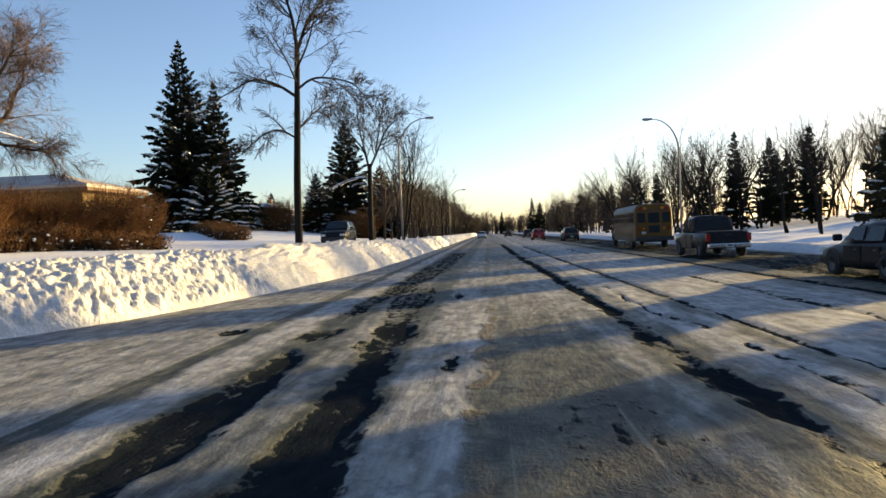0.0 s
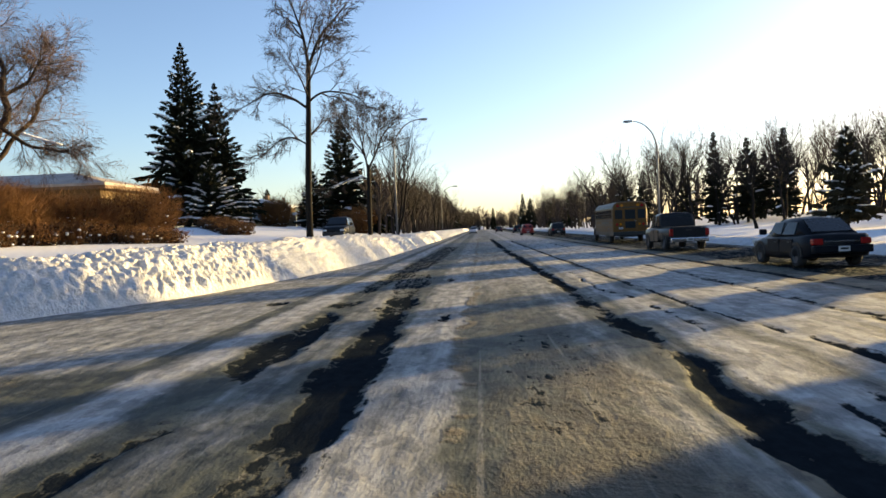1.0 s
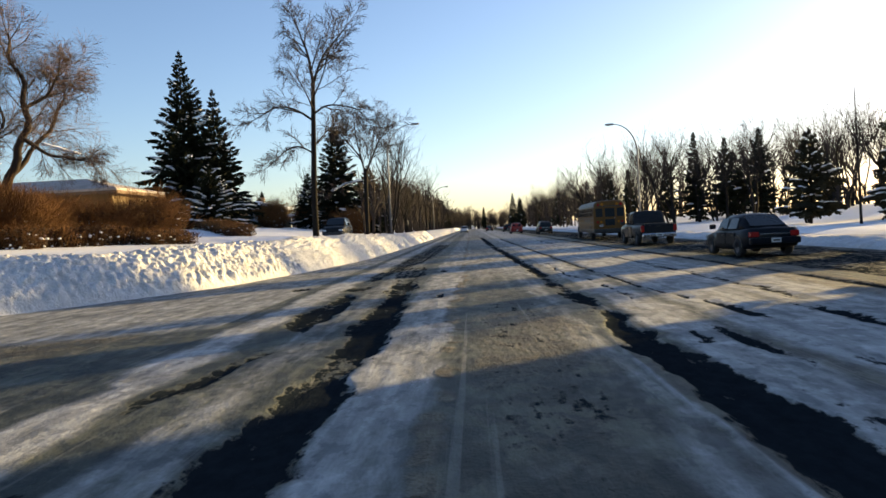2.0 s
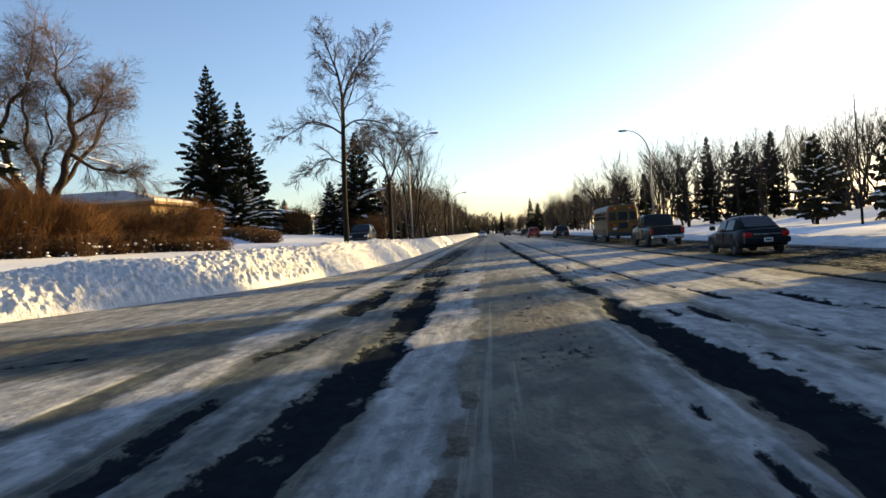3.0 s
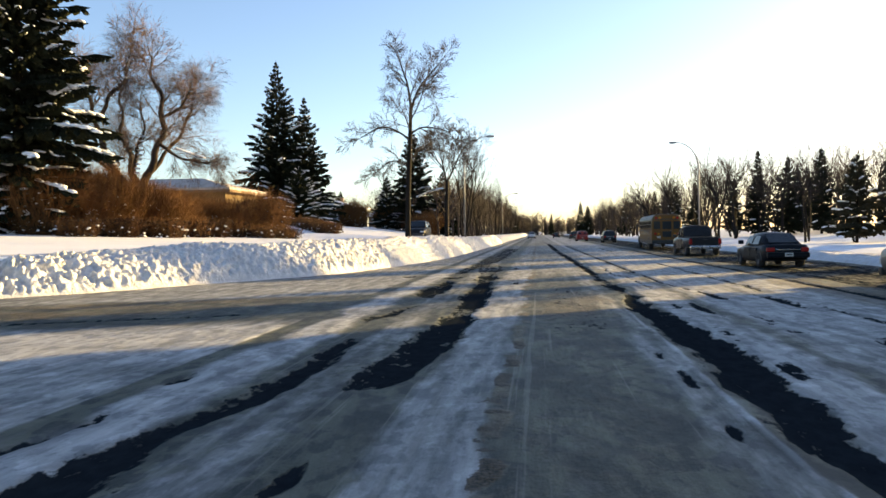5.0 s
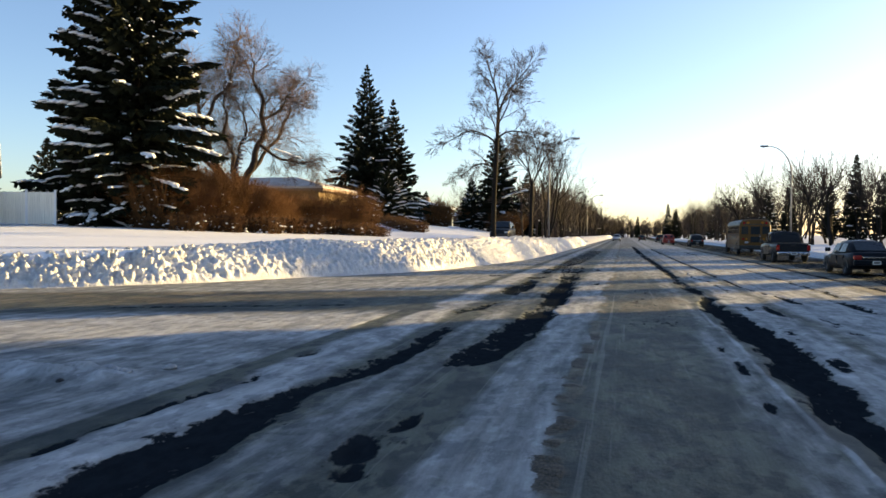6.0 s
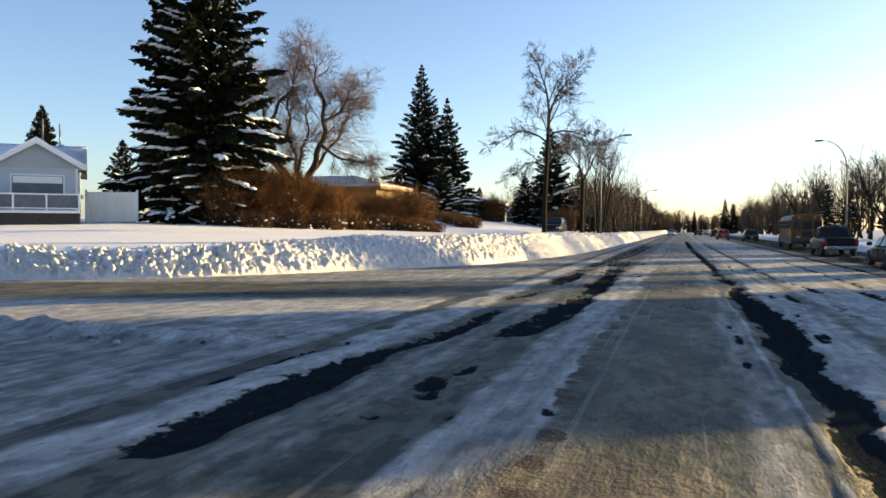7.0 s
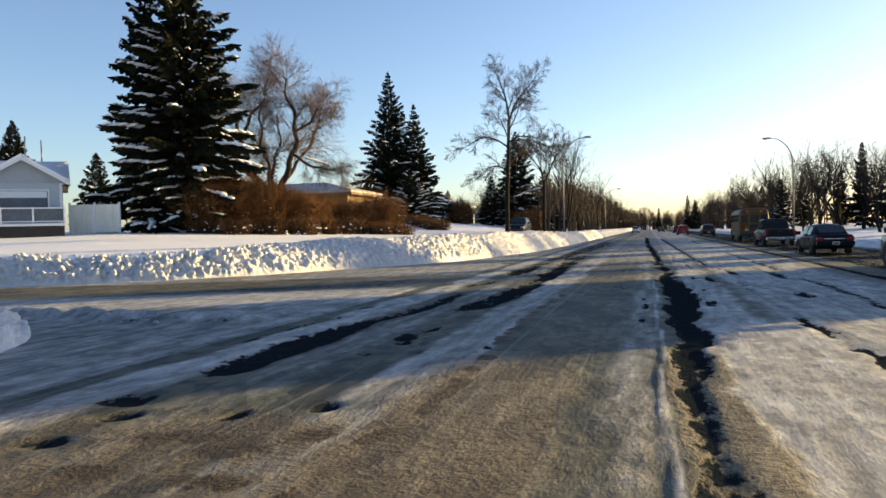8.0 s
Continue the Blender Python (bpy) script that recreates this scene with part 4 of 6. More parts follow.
# ---- conifers ----
def conifer(name, height, radius, seed, label, x, y, clear=0.4, whorls=None, sprays=9, snow=0.35, group="", needles=None, ragged=0.2, droop=0.45, skirt=0.14, full=0.82):
    """A spruce: tapered trunk, whorls of drooping boughs, each a brush of needle twigs, and snow pads on some of them."""
    r = random.Random(seed)
    trunk_g, crown, pads = Geo(), Geo(), Geo()
    pts = [Vector((r.uniform(-0.04, 0.04), r.uniform(-0.04, 0.04), -0.3 + (height + 0.3) * i / 8)) for i in range(9)]
    trunk_g.tube(pts, [0.016 * height * (1 - i / 8.6) + 0.012 for i in range(9)], 7)
    whorls = whorls or int(height * 2.4)
    for wi in range(whorls):
        w = wi / (whorls - 1)
        z = clear + (height - clear - 0.25) * w
        reach = radius * ((1 - w) ** full) * (0.5 + 0.5 * min(1, (w + 0.03) / skirt)) + 0.12
        n = max(4, int(6 + 4 * (1 - w)))
        off = r.uniform(0, 6.28)
        for k in range(n):
            ang = off + 6.283 * k / n + r.uniform(-0.3, 0.3)
            length = reach * r.uniform(1 - ragged * 1.6, 1 + ragged * 0.7)
            out = Vector((math.cos(ang), math.sin(ang), 0))
            side = Vector((-out.y, out.x, 0))
            z0 = z + r.uniform(-0.2, 0.2) * min(1, height / 10)
            fall = droop * (1 - w * 0.9) * r.uniform(0.7, 1.3)
            rise = 0.30 + 0.75 * w

            def at(s):
                return out * (length * s) + Vector((0, 0, z0 + length * (rise * s * 0.35 - fall * s * s + 0.42 * max(0, s - 0.55))))
            seg = 4
            axis = [at(i / seg) for i in range(seg + 1)]
            crown.tube(axis, [0.022 * length * (1 - 0.85 * i / seg) + 0.006 for i in range(seg + 1)], 3, cap=False)
            m = max(4, int(sprays * (0.45 + 0.55 * length / radius)))
            for j in range(m):
                s = 0.16 + 0.84 * (j + r.random() * 0.8) / m
                p = at(min(1.0, s))
                tl = (0.16 + 0.24 * length * (1.05 - 0.75 * s)) * r.uniform(0.75, 1.3)
                for sg in (-1, 1):
                    fwd = (out * r.uniform(0.5, 0.95) + side * sg * r.uniform(0.6, 1.0)).normalized()
                    tip = p + fwd * tl + Vector((0, 0, -tl * r.uniform(0.25, 0.75)))
                    wide = (0.05 + 0.13 * tl) * r.uniform(0.8, 1.3)
                    across = fwd.cross(Vector((0, 0, 1))).normalized() * wide
                    hang = Vector((0, 0, -wide * r.uniform(1.1, 2.2)))
                    mid = p.lerp(tip, 0.55)
                    crown.quad(p, mid + across, tip, mid - across)
                    crown.quad(p, mid + hang, tip, mid + Vector((0, 0, wide * 0.45)))
            tipw = 0.05 + 0.05 * length
            end, pre = at(1.0) + out * 0.12 * length, at(0.72)
            crown.quad(pre, at(0.9) + side * tipw, end, at(0.9) - side * tipw)
            crown.quad(pre, at(0.9) - Vector((0, 0, tipw * 1.5)), end, at(0.9) + Vector((0, 0, tipw * 0.5)))
            if r.random() < snow * (1.15 - 0.9 * w):
                lo = r.uniform(0.35, 0.6)
                cnt = 5 + int(length * 4.5)
                for j in range(cnt):
                    s = lo + (0.97 - lo) * j / max(1, cnt - 1)
                    q = at(s)
                    sz = (0.055 + 0.036 * length) * r.uniform(0.5, 1.25)
                    pads.lump((q.x + r.uniform(-0.1, 0.1) * length * 0.5, q.y + r.uniform(-0.1, 0.1) * length * 0.5, q.z + 0.05), sz * 1.35, sz * 0.8, sz * 0.4, ang, 0.25, r)
    top = Vector((0, 0, height))
    for k in range(5):
        a = 6.283 * k / 5
        o = Vector((math.cos(a), math.sin(a), 0))
        crown.quad(top - Vector((0, 0, 0.7)), top - Vector((0, 0, 0.4)) + o * 0.12, top + Vector((0, 0, 0.15)), top - Vector((0, 0, 0.45)) - o * 0.05)
    t = thing(name, label, "conifer", (x, y, rest(x, y)), r.uniform(0, 360), group)
    put("trunk", trunk_g, BARK, t, smooth=True)
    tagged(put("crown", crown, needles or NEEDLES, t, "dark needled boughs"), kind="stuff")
    if pads.v:
        tagged(put("snow_load", pads, SNOW_CLUMP, t, "snow lying on the boughs", True), kind="stuff")
    return t


conifer("spruce_tree", 19.5, 3.6, 31, "huge dark spruce with snowy drooping boughs by the corner hedge", -32.3, 25.0, clear=0.15, whorls=36, sprays=19, snow=0.75, ragged=0.44, skirt=0.08, droop=0.5, full=0.85)
conifer("spruce_tree", 26.0, 5.2, 32, "towering dark spruce with a bare lower trunk by the corner hedge", -29.4, 25.3, clear=1.5, whorls=48, sprays=19, snow=0.75, ragged=0.42, skirt=0.22, droop=0.5, full=0.8)
conifer("spruce_tree", 24.0, 6.7, 33, "tall dark spruce beyond the round bush, snow on its lower boughs", -37.4, 93.0, clear=1.0, whorls=42, sprays=14, snow=0.22, ragged=0.24, full=0.95)
conifer("spruce_tree", 19.0, 5.8, 34, "narrower tall spruce beside its larger neighbour", -33.9, 95.0, clear=0.6, whorls=36, sprays=13, snow=0.22, ragged=0.26, full=1.0)
conifer("spruce_tree", 8.2, 5.0, 35, "short snow-laden spruce at the foot of taller ones", -32.6, 88.0, clear=0.2, whorls=18, sprays=12, snow=0.9, ragged=0.25)
conifer("spruce_tree", 16.6, 5.4, 36, "broad dark spruce behind the boulevard trees", -19.8, 108.0, clear=0.4, whorls=36, sprays=12, snow=0.26, ragged=0.2)
conifer("spruce_tree", 10.4, 4.0, 37, "dark spruce behind the forked street tree", -14.9, 108.0, clear=0.4, whorls=26, sprays=11, snow=0.4)
conifer("spruce_tree", 8.6, 2.8, 38, "small snowy spruce in front of a low house", -24.0, 107.0, clear=0.3, whorls=22, sprays=10, snow=0.5)
conifer("spruce_tree", 8.0, 2.2, 39, "distant small spruce among the house roofs", -58.0, 132.0, clear=0.4, whorls=20, sprays=8, snow=0.1)
conifer("spruce_tree", 8.6, 2.4, 40, "distant small spruce among the house roofs", -45.0, 158.0, clear=0.4, whorls=20, sprays=8, snow=0.1)
conifer("spruce_tree", 15.2, 4.6, 41, "round-topped spruce behind the pale corner house", -80.0, 62.0, clear=0.5, whorls=46, sprays=14, snow=0.1)
conifer("spruce_tree", 9.3, 3.2, 42, "dark spruce behind the board fence", -58.8, 52.0, clear=0.4, whorls=24, sprays=8, snow=0.2)
conifer("spruce_tree", 11.0, 3.4, 43, "dark conical spruce closing the far boulevard row", -10.0, 280.0, clear=0.4, whorls=26, sprays=7, snow=0.05)
conifer("spruce_tree", 10.0, 1.6, 44, "far thin spruce spire above the treeline", 6.4, 330.0, clear=0.4, whorls=24, sprays=7, snow=0.0)
conifer("spruce_tree", 12.2, 2.2, 45, "far spruce of a pair above the treeline", 14.8, 250.0, clear=0.4, whorls=26, sprays=7, snow=0.05)
conifer("spruce_tree", 10.2, 2.3, 46, "far spruce of a pair above the treeline", 17.4, 252.0, clear=0.4, whorls=26, sprays=7, snow=0.05)

# park trees across the road
PARK = [  # height, radius, x, y, snow, label
    (12.0, 2.0, 30.6, 95.0, 0.12, "dark slim spruce at the park edge"),
    (10.4, 2.5, 33.0, 90.0, 0.12, "dark spruce with forked trunks at the park edge"),
    (10.8, 2.1, 35.5, 85.0, 0.12, "dark spruce at the park edge"),
    (7.0, 2.5, 25.3, 48.2, 0.6, "bushy snow-dusted pine on the park slope"),
    (5.6, 1.4, 19.8, 25.7, 0.25, "small snow-dusted pine on the park slope"),
    (9.4, 2.0, 25.2, 128.0, 0.75, "snow-laden spruce beside the road"),
    (7.2, 1.3, 20.4, 21.5, 0.25, "young pine on the park slope"),
    (9.5, 2.2, 27.0, 150.0, 0.15, "dark spruce in the park row"),
    (10.4, 2.4, 28.0, 172.0, 0.15, "dark spruce in the park row"),
    (9.0, 2.1, 38.0, 98.0, 0.15, "dark spruce in the park row"),
]
firs = []
for i, (h, rad, x, y, sn, label) in enumerate(PARK):
    firs.append(conifer("park_spruce", h, rad, 60 + i, label, x, y, clear=0.9, whorls=int(h * 2.3), sprays=9, snow=sn, group="park trees", needles=NEEDLES_BROWN if i in (3, 4, 6) else NEEDLES, ragged=0.42))
# the last copy stands out of view, added to shade the left bank
for x, y, k in [(33, 118, 7), (31, 140, 8), (24, 196, 7), (26, 215, 8), (23, 232, 7), (33.2, 47.3, 0)]:
    copy_thing(firs[k], pose(x, y, rest(x, y), 0, 0, 40 * k + x * 13))

conifer("pine_tree", 10.8, 2.8, 72, "tall snow-dusted pine on the park slope", 31.0, 45.0, clear=0.9, whorls=25, sprays=11, snow=0.7, group="park trees", needles=NEEDLES_BROWN, ragged=0.4)

# tall narrow larch by the kerb
rng = random.Random(91)
g, f = Geo(), Geo()
limb(g, [(0, 0, -0.3), (-0.02, 0, 2.6), (-0.08, 0, 5.4), (-0.12, 0, 8.4)], 0.10, 0.012, 6)
for i in range(90):
    z = 2.0 + 6.3 * i / 90
    a = rng.uniform(0, 6.28)
    L = (0.95 * (1 - (z - 2.0) / 6.8) + 0.16) * rng.uniform(0.6, 1.1)
    p = Vector((-0.02 * z, 0, z))
    bough(g, f, rng, p, Vector((math.cos(a), math.sin(a), -0.15)), L, 0.014, 3, dict(ELM, levels=4, kids=(4, 4, 4, 4), step=0.2, least=0.006))
finish_tree("larch_tree", g, f, "thin upright bare larch at the park edge", 23.8, 38.0, BARK, TWIG)

bare = [row_tree("park_tree", h, 300 + i, "bare deciduous tree at the park edge", x, y, st, "park trees")
        for i, (h, x, y, st) in enumerate([(12.6, 24.0, 90.0, 2), (14.0, 27.2, 93.0, 1), (13.6, 38.5, 92.0, 2), (11.6, 22.4, 100.0, 3)])]
r = random.Random(404)
for k in range(40):
    y = 100 + k * 5.6 + r.uniform(-2, 2)
    x = 19.0 + r.random() * 17
    copy_thing(bare[k % 4], pose(x, y, rest(x, y), 0, 0, r.uniform(0, 360)))
for x, y, k in [(25.4, 86, 1), (28.6, 98, 2), (22.6, 92, 3), (29.4, 90, 0), (31.8, 99, 1), (36.8, 96, 3), (41.5, 95, 1), (44, 88, 2), (43, 78, 0), (47, 84, 3), (26.2, 104, 2), (34, 104, 1), (40, 104, 0), (31, 88, 3), (37.4, 88, 0), (39, 74, 3)]:
    copy_thing(bare[k], pose(x, y, rest(x, y), 0, 0, r.uniform(0, 360)))
for x, y, k, q in [(23.2, 53.5, 1, 0.66), (25.0, 58.0, 0, 0.74), (24.4, 62.4, 2, 0.7), (26.4, 51.2, 3, 0.78)]:
    copy_thing(bare[k], pose(x, y, rest(x, y), 0, 0, 31 * k + y * 7) @ Matrix.Diagonal((q, q, q, 1)))
# pine added out of view: crown shades the side street, sun passes below
conifer("pine_tree", 10.4, 1.4, 58, "tall pine with a long bare trunk, added out of view to shade the side street", 18.9, 20.6, clear=4.4, whorls=22, sprays=10, snow=0.1, skirt=0.1, droop=0.2)
# unseen park trees: thick stand added to shade the road, glades north and south
r = random.Random(818)
for k in range(28):
    x = 16.2 + (k % 2) * 2.4 + r.uniform(-0.4, 0.4)
    y = -12.4 + 9.6 * (k // 2) / 13 + 0.839 * x + r.uniform(-0.2, 0.2)
    q = r.uniform(0.72, 0.86)
    copy_thing(firs[(0, 1, 2)[k % 3]], pose(x, y, rest(x, y), 0, 0, r.uniform(0, 360)) @ Matrix.Diagonal((q, q, q, 1)))
# small bare trees out of view, added to thin the sun between the glades
for x, y, k in [(22.0, 23.6, 1), (17.6, 19.8, 0), (24.0, 29.2, 1), (27.0, 27.0, 0)]:
    copy_thing(bare[k], pose(x, y, rest(x, y), 0, 0, 53 * k + y * 11) @ Matrix.Diagonal((0.55, 0.55, 0.55, 1)))
# bare trees added mostly out of view, to shade the left snow bank
for k in range(4):
    x = 41.0 + (k % 3) * 1.6 + r.uniform(-0.5, 0.5)
    y = 28.5 + 4.0 * k + 0.839 * x
    q = r.uniform(0.9, 1.05)
    copy_thing(bare[k % 4], pose(x, y, rest(x, y), 0, 0, r.uniform(0, 360)) @ Matrix.Diagonal((q, q, q, 1)))
# more bare trees further back in the park
r = random.Random(612)
for k in range(20):
    x, y = r.uniform(36, 50), 36 + k * 3.6 + r.uniform(-2, 2)
    lane = y - 0.839 * x
    # lines toward the sun left empty, so strips of road and bank stay sunlit
    if lane < 4.6 or 5.6 < lane < 18.4 or 22.6 < lane < 27.0:
        continue
    q = r.uniform(0.7, 0.9)
    src = firs[(8, 9)[k % 2]] if k % 6 == 0 else bare[k % 4]
    copy_thing(src, pose(x, y, rest(x, y), 0, 0, r.uniform(0, 360)) @ Matrix.Diagonal((q, q, q, 1)))


# far woods that close the view
def far_woods(name, label, line, seed, low, high, gap=2.2, scatter=8.0):
    r = random.Random(seed)
    gg = Geo()
    for (ax, ay), (bx, by) in zip(line, line[1:]):
        n = int(math.hypot(bx - ax, by - ay) / gap)
        for i in range(n):
            w = i / n
            x, y = ax + (bx - ax) * w + r.uniform(-scatter, scatter), ay + (by - ay) * w + r.uniform(-8, 8)
            h = r.uniform(low, high)
            z = rest(x, y)
            lean = Vector((r.uniform(-0.1, 0.1), r.uniform(-0.1, 0.1), 1))
            gg.tube([Vector((x, y, z - 0.3)), Vector((x, y, z)) + lean * h * 0.5, Vector((x, y, z)) + lean * h * 0.8], [0.16, 0.1, 0.03], 4)
            for j in range(30):
                s = r.uniform(0.2, 0.8)
                a = r.uniform(0, 6.28)
                p = Vector((x, y, z)) + lean * h * s
                L = h * r.uniform(0.10, 0.34)
                e = p + Vector((math.cos(a) * L * 0.6, math.sin(a) * L * 0.6, L * 0.75))
                gg.tube([p, p.lerp(e, 0.5) + Vector((0, 0, 0.15)), e], [0.07, 0.045, 0.02], 3, cap=False)
    ob = put(name, gg, TWIG)
    return tagged(ob, label, "trees", kind="stuff")


far_woods("far_woods", "far grey line of bare winter trees", [(-150, 300), (-60, 330), (-14, 400), (0, 460), (30, 440), (90, 380), (190, 300)], 501, 8, 13, 1.2)
far_woods("vista_trees", "dense dark trees where the road meets the horizon", [(-16, 360), (-4, 410), (12, 420), (40, 390)], 507, 4.0, 11.0, 0.22, 6.0)
far_woods("boulevard_trees", "dense bare trees along the far boulevard", [(-11.5, 92), (-12, 300)], 504, 7.0, 10.5, 0.9, 3.4)
far_woods("kerbside_trees", "dense bare trees along the far park edge", [(23, 125), (23, 310)], 505, 6.5, 10.0, 2.0, 4.0)
far_woods("park_woods", "dense bare woods at the back of the park", [(52, 84), (46, 110), (42, 150), (38, 220), (40, 320)], 502, 8.0, 11.5)
far_woods("low_thicket", "low bare thicket at the back of the park", [(50, 36), (46, 84)], 508, 2.0, 3.6, 1.2)
far_woods("yard_trees", "bare garden trees among the distant house roofs", [(-110, 120), (-70, 150), (-48, 190), (-30, 230)], 503, 7, 11)


# ---- hedge and bushes ----
def shrub(name, height, radius, seed, label, x, y, stems=260, group="", snow=30, dome=False, leafy=True):
    r = random.Random(seed)
    gg, low, pads = Geo(), Geo(), Geo()
    for i in range(stems):
        a, q = r.uniform(0, 6.28), radius * 0.75 * math.sqrt(r.random())
        p = Vector((math.cos(a) * q, math.sin(a) * q, -0.15))
        h = height * r.uniform(0.72, 1.08) * (math.sqrt(max(0.1, 1 - (q / radius) ** 2)) if dome else (1.0 - 0.22 * (q / radius) ** 2))
        way = Vector((math.cos(a) * q / radius * 0.55 + r.gauss(0, 0.13), math.sin(a) * q / radius * 0.55 + r.gauss(0, 0.13), 1.0)).normalized()
        pts = [p]
        d = way
        for k in range(4):
            d = (d + Vector((r.gauss(0, 0.1), r.gauss(0, 0.1), 0.0))).normalized()
            pts.append(pts[-1] + d * h / 4)
        gg.tube(pts, [0.017, 0.015, 0.012, 0.010, 0.006], 3, cap=False)
        for k in range(7):
            i0 = r.randrange(1, 4)
            b = pts[i0].lerp(pts[i0 + 1], r.random())
            e = b + (d + Vector((r.gauss(0, 0.5), r.gauss(0, 0.5), r.gauss(0.1, 0.25)))).normalized() * h * r.uniform(0.14, 0.3)
            gg.tube([b, b.lerp(e, 0.5) + Vector((r.gauss(0, 0.03), r.gauss(0, 0.03), 0.02)), e], [0.007, 0.006, 0.004], 3, cap=False)
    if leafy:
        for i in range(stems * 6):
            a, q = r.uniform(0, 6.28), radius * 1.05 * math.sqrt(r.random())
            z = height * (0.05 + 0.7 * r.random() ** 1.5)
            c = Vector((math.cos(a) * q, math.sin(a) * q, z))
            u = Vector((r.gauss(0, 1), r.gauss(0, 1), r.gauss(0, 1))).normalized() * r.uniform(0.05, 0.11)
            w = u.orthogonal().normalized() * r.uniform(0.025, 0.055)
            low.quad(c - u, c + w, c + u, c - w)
    for i in range(snow):
        a, q = r.uniform(0, 6.28), radius * r.uniform(0.3, 1.0)
        pads.lump((math.cos(a) * q, math.sin(a) * q, height * (0.06 + 0.55 * r.random() ** 1.6)), r.uniform(0.05, 0.16), r.uniform(0.05, 0.11), r.uniform(0.04, 0.08), a, 0.2, r)
    t = thing(name, label, "bush", (x, y, rest(x, y)), r.uniform(0, 360), group)
    tagged(put("thicket", gg, SHRUB, t), kind="stuff")
    if leafy:
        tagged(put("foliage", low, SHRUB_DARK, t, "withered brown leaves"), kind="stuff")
    if snow:
        tagged(put("snow_load", pads, SNOW_CLUMP, t, "caught lumps of snow", True), kind="stuff")
    return t


hedge = [shrub("hedge_shrub", h, 1.6, 700 + i, "dense rusty-brown leafless hedge shrub with caught snow", x, y, 620, "corner hedge", 100)
         for i, (h, x, y) in enumerate([(3.9, -28.2, 25.4), (3.6, -27.0, 27.2), (4.0, -26.0, 29.4)])]
for i, (x, y, k) in enumerate([(-30.0, 26.8, 1.0), (-29.2, 28.0, 1.1), (-27.6, 29.4, 1.1), (-27.2, 32.0, 1.05), (-25.8, 31.4, 0.95), (-29.4, 31.0, 1.15), (-26.2, 33.8, 0.85), (-28.6, 34.2, 1.1), (-25.0, 33.4, 0.75), (-25.8, 36.0, 0.85), (-27.0, 38.2, 0.95), (-25.4, 40.0, 0.75), (-23.8, 39.4, 0.7)]):
    copy_thing(hedge[i % 3], pose(x, y, rest(x, y), 0, 0, i * 77) @ Matrix.Diagonal((1, 1, k, 1)))
low = shrub("low_shrub", 1.5, 1.3, 720, "low dark shrub half buried in snow", -22.6, 33.0, 190, "low shrubs", 30)
for i, (x, y, k) in enumerate([(-19.6, 38.6, 0.8), (-18.8, 40.4, 0.7), (-22.8, 29.6, 1.0), (-24.2, 27.0, 1.0), (-22.2, 35.4, 1.1), (-21.8, 37.6, 1.0), (-24.0, 35.6, 1.15), (-23.4, 38.0, 1.1), (-25.6, 24.8, 0.9)]):
    copy_thing(low, pose(x, y, rest(x, y), 0, 0, i * 97 + 20) @ Matrix.Diagonal((1, 1, k, 1)))
shrub("round_bush", 4.0, 2.9, 730, "rounded rusty-brown leafless bush behind the snow bank", -22.4, 44.0, 760, "", 30, True)
row = shrub("clipped_hedge", 1.4, 1.6, 731, "clipped dark hedge section with a snow cap", -22.5, 66.0, 220, "clipped hedge", 24)
for k in range(1, 9):
    copy_thing(row, pose(-22.5 - 2.0 * k * 0.55, 66.0 + 2.2 * k, rest(-22.5 - 1.1 * k, 66 + 2.2 * k), 0, 0, k * 67))
for x, y, k in [(-19.5, 106, 1), (-24.5, 108, 2), (-29, 103, 0), (-16, 98, 1), (-27.5, 99, 2)]:
    copy_thing(hedge[k], pose(x, y, rest(x, y), 0, 0, x * 7))


# ---- houses ----
def slab(points, thick):
    """A flat panel through four corners, with thickness downwards."""
    bm = bmesh.new()
    top = [bm.verts.new(p) for p in points]
    low = [bm.verts.new((p[0], p[1], p[2] - thick)) for p in points]
    bm.faces.new(top)
    bm.faces.new(list(reversed(low)))
    k = len(points)
    for i in range(k):
        bm.faces.new((top[i], low[i], low[(i + 1) % k], top[(i + 1) % k]))
    bmesh.ops.recalc_face_normals(bm, faces=bm.faces[:])
    return bm


def prism(outline, y0, y1):
    """An outline in x and z, drawn out along y."""
    bm = bmesh.new()
    a = [bm.verts.new((x, y0, z)) for x, z in outline]
    b = [bm.verts.new((x, y1, z)) for x, z in outline]
    bm.faces.new(a)
    bm.faces.new(list(reversed(b)))
    k = len(outline)
    for i in range(k):
        bm.faces.new((a[i], b[i], b[(i + 1) % k], a[(i + 1) % k]))
    bmesh.ops.recalc_face_normals(bm, faces=bm.faces[:])
    return bm


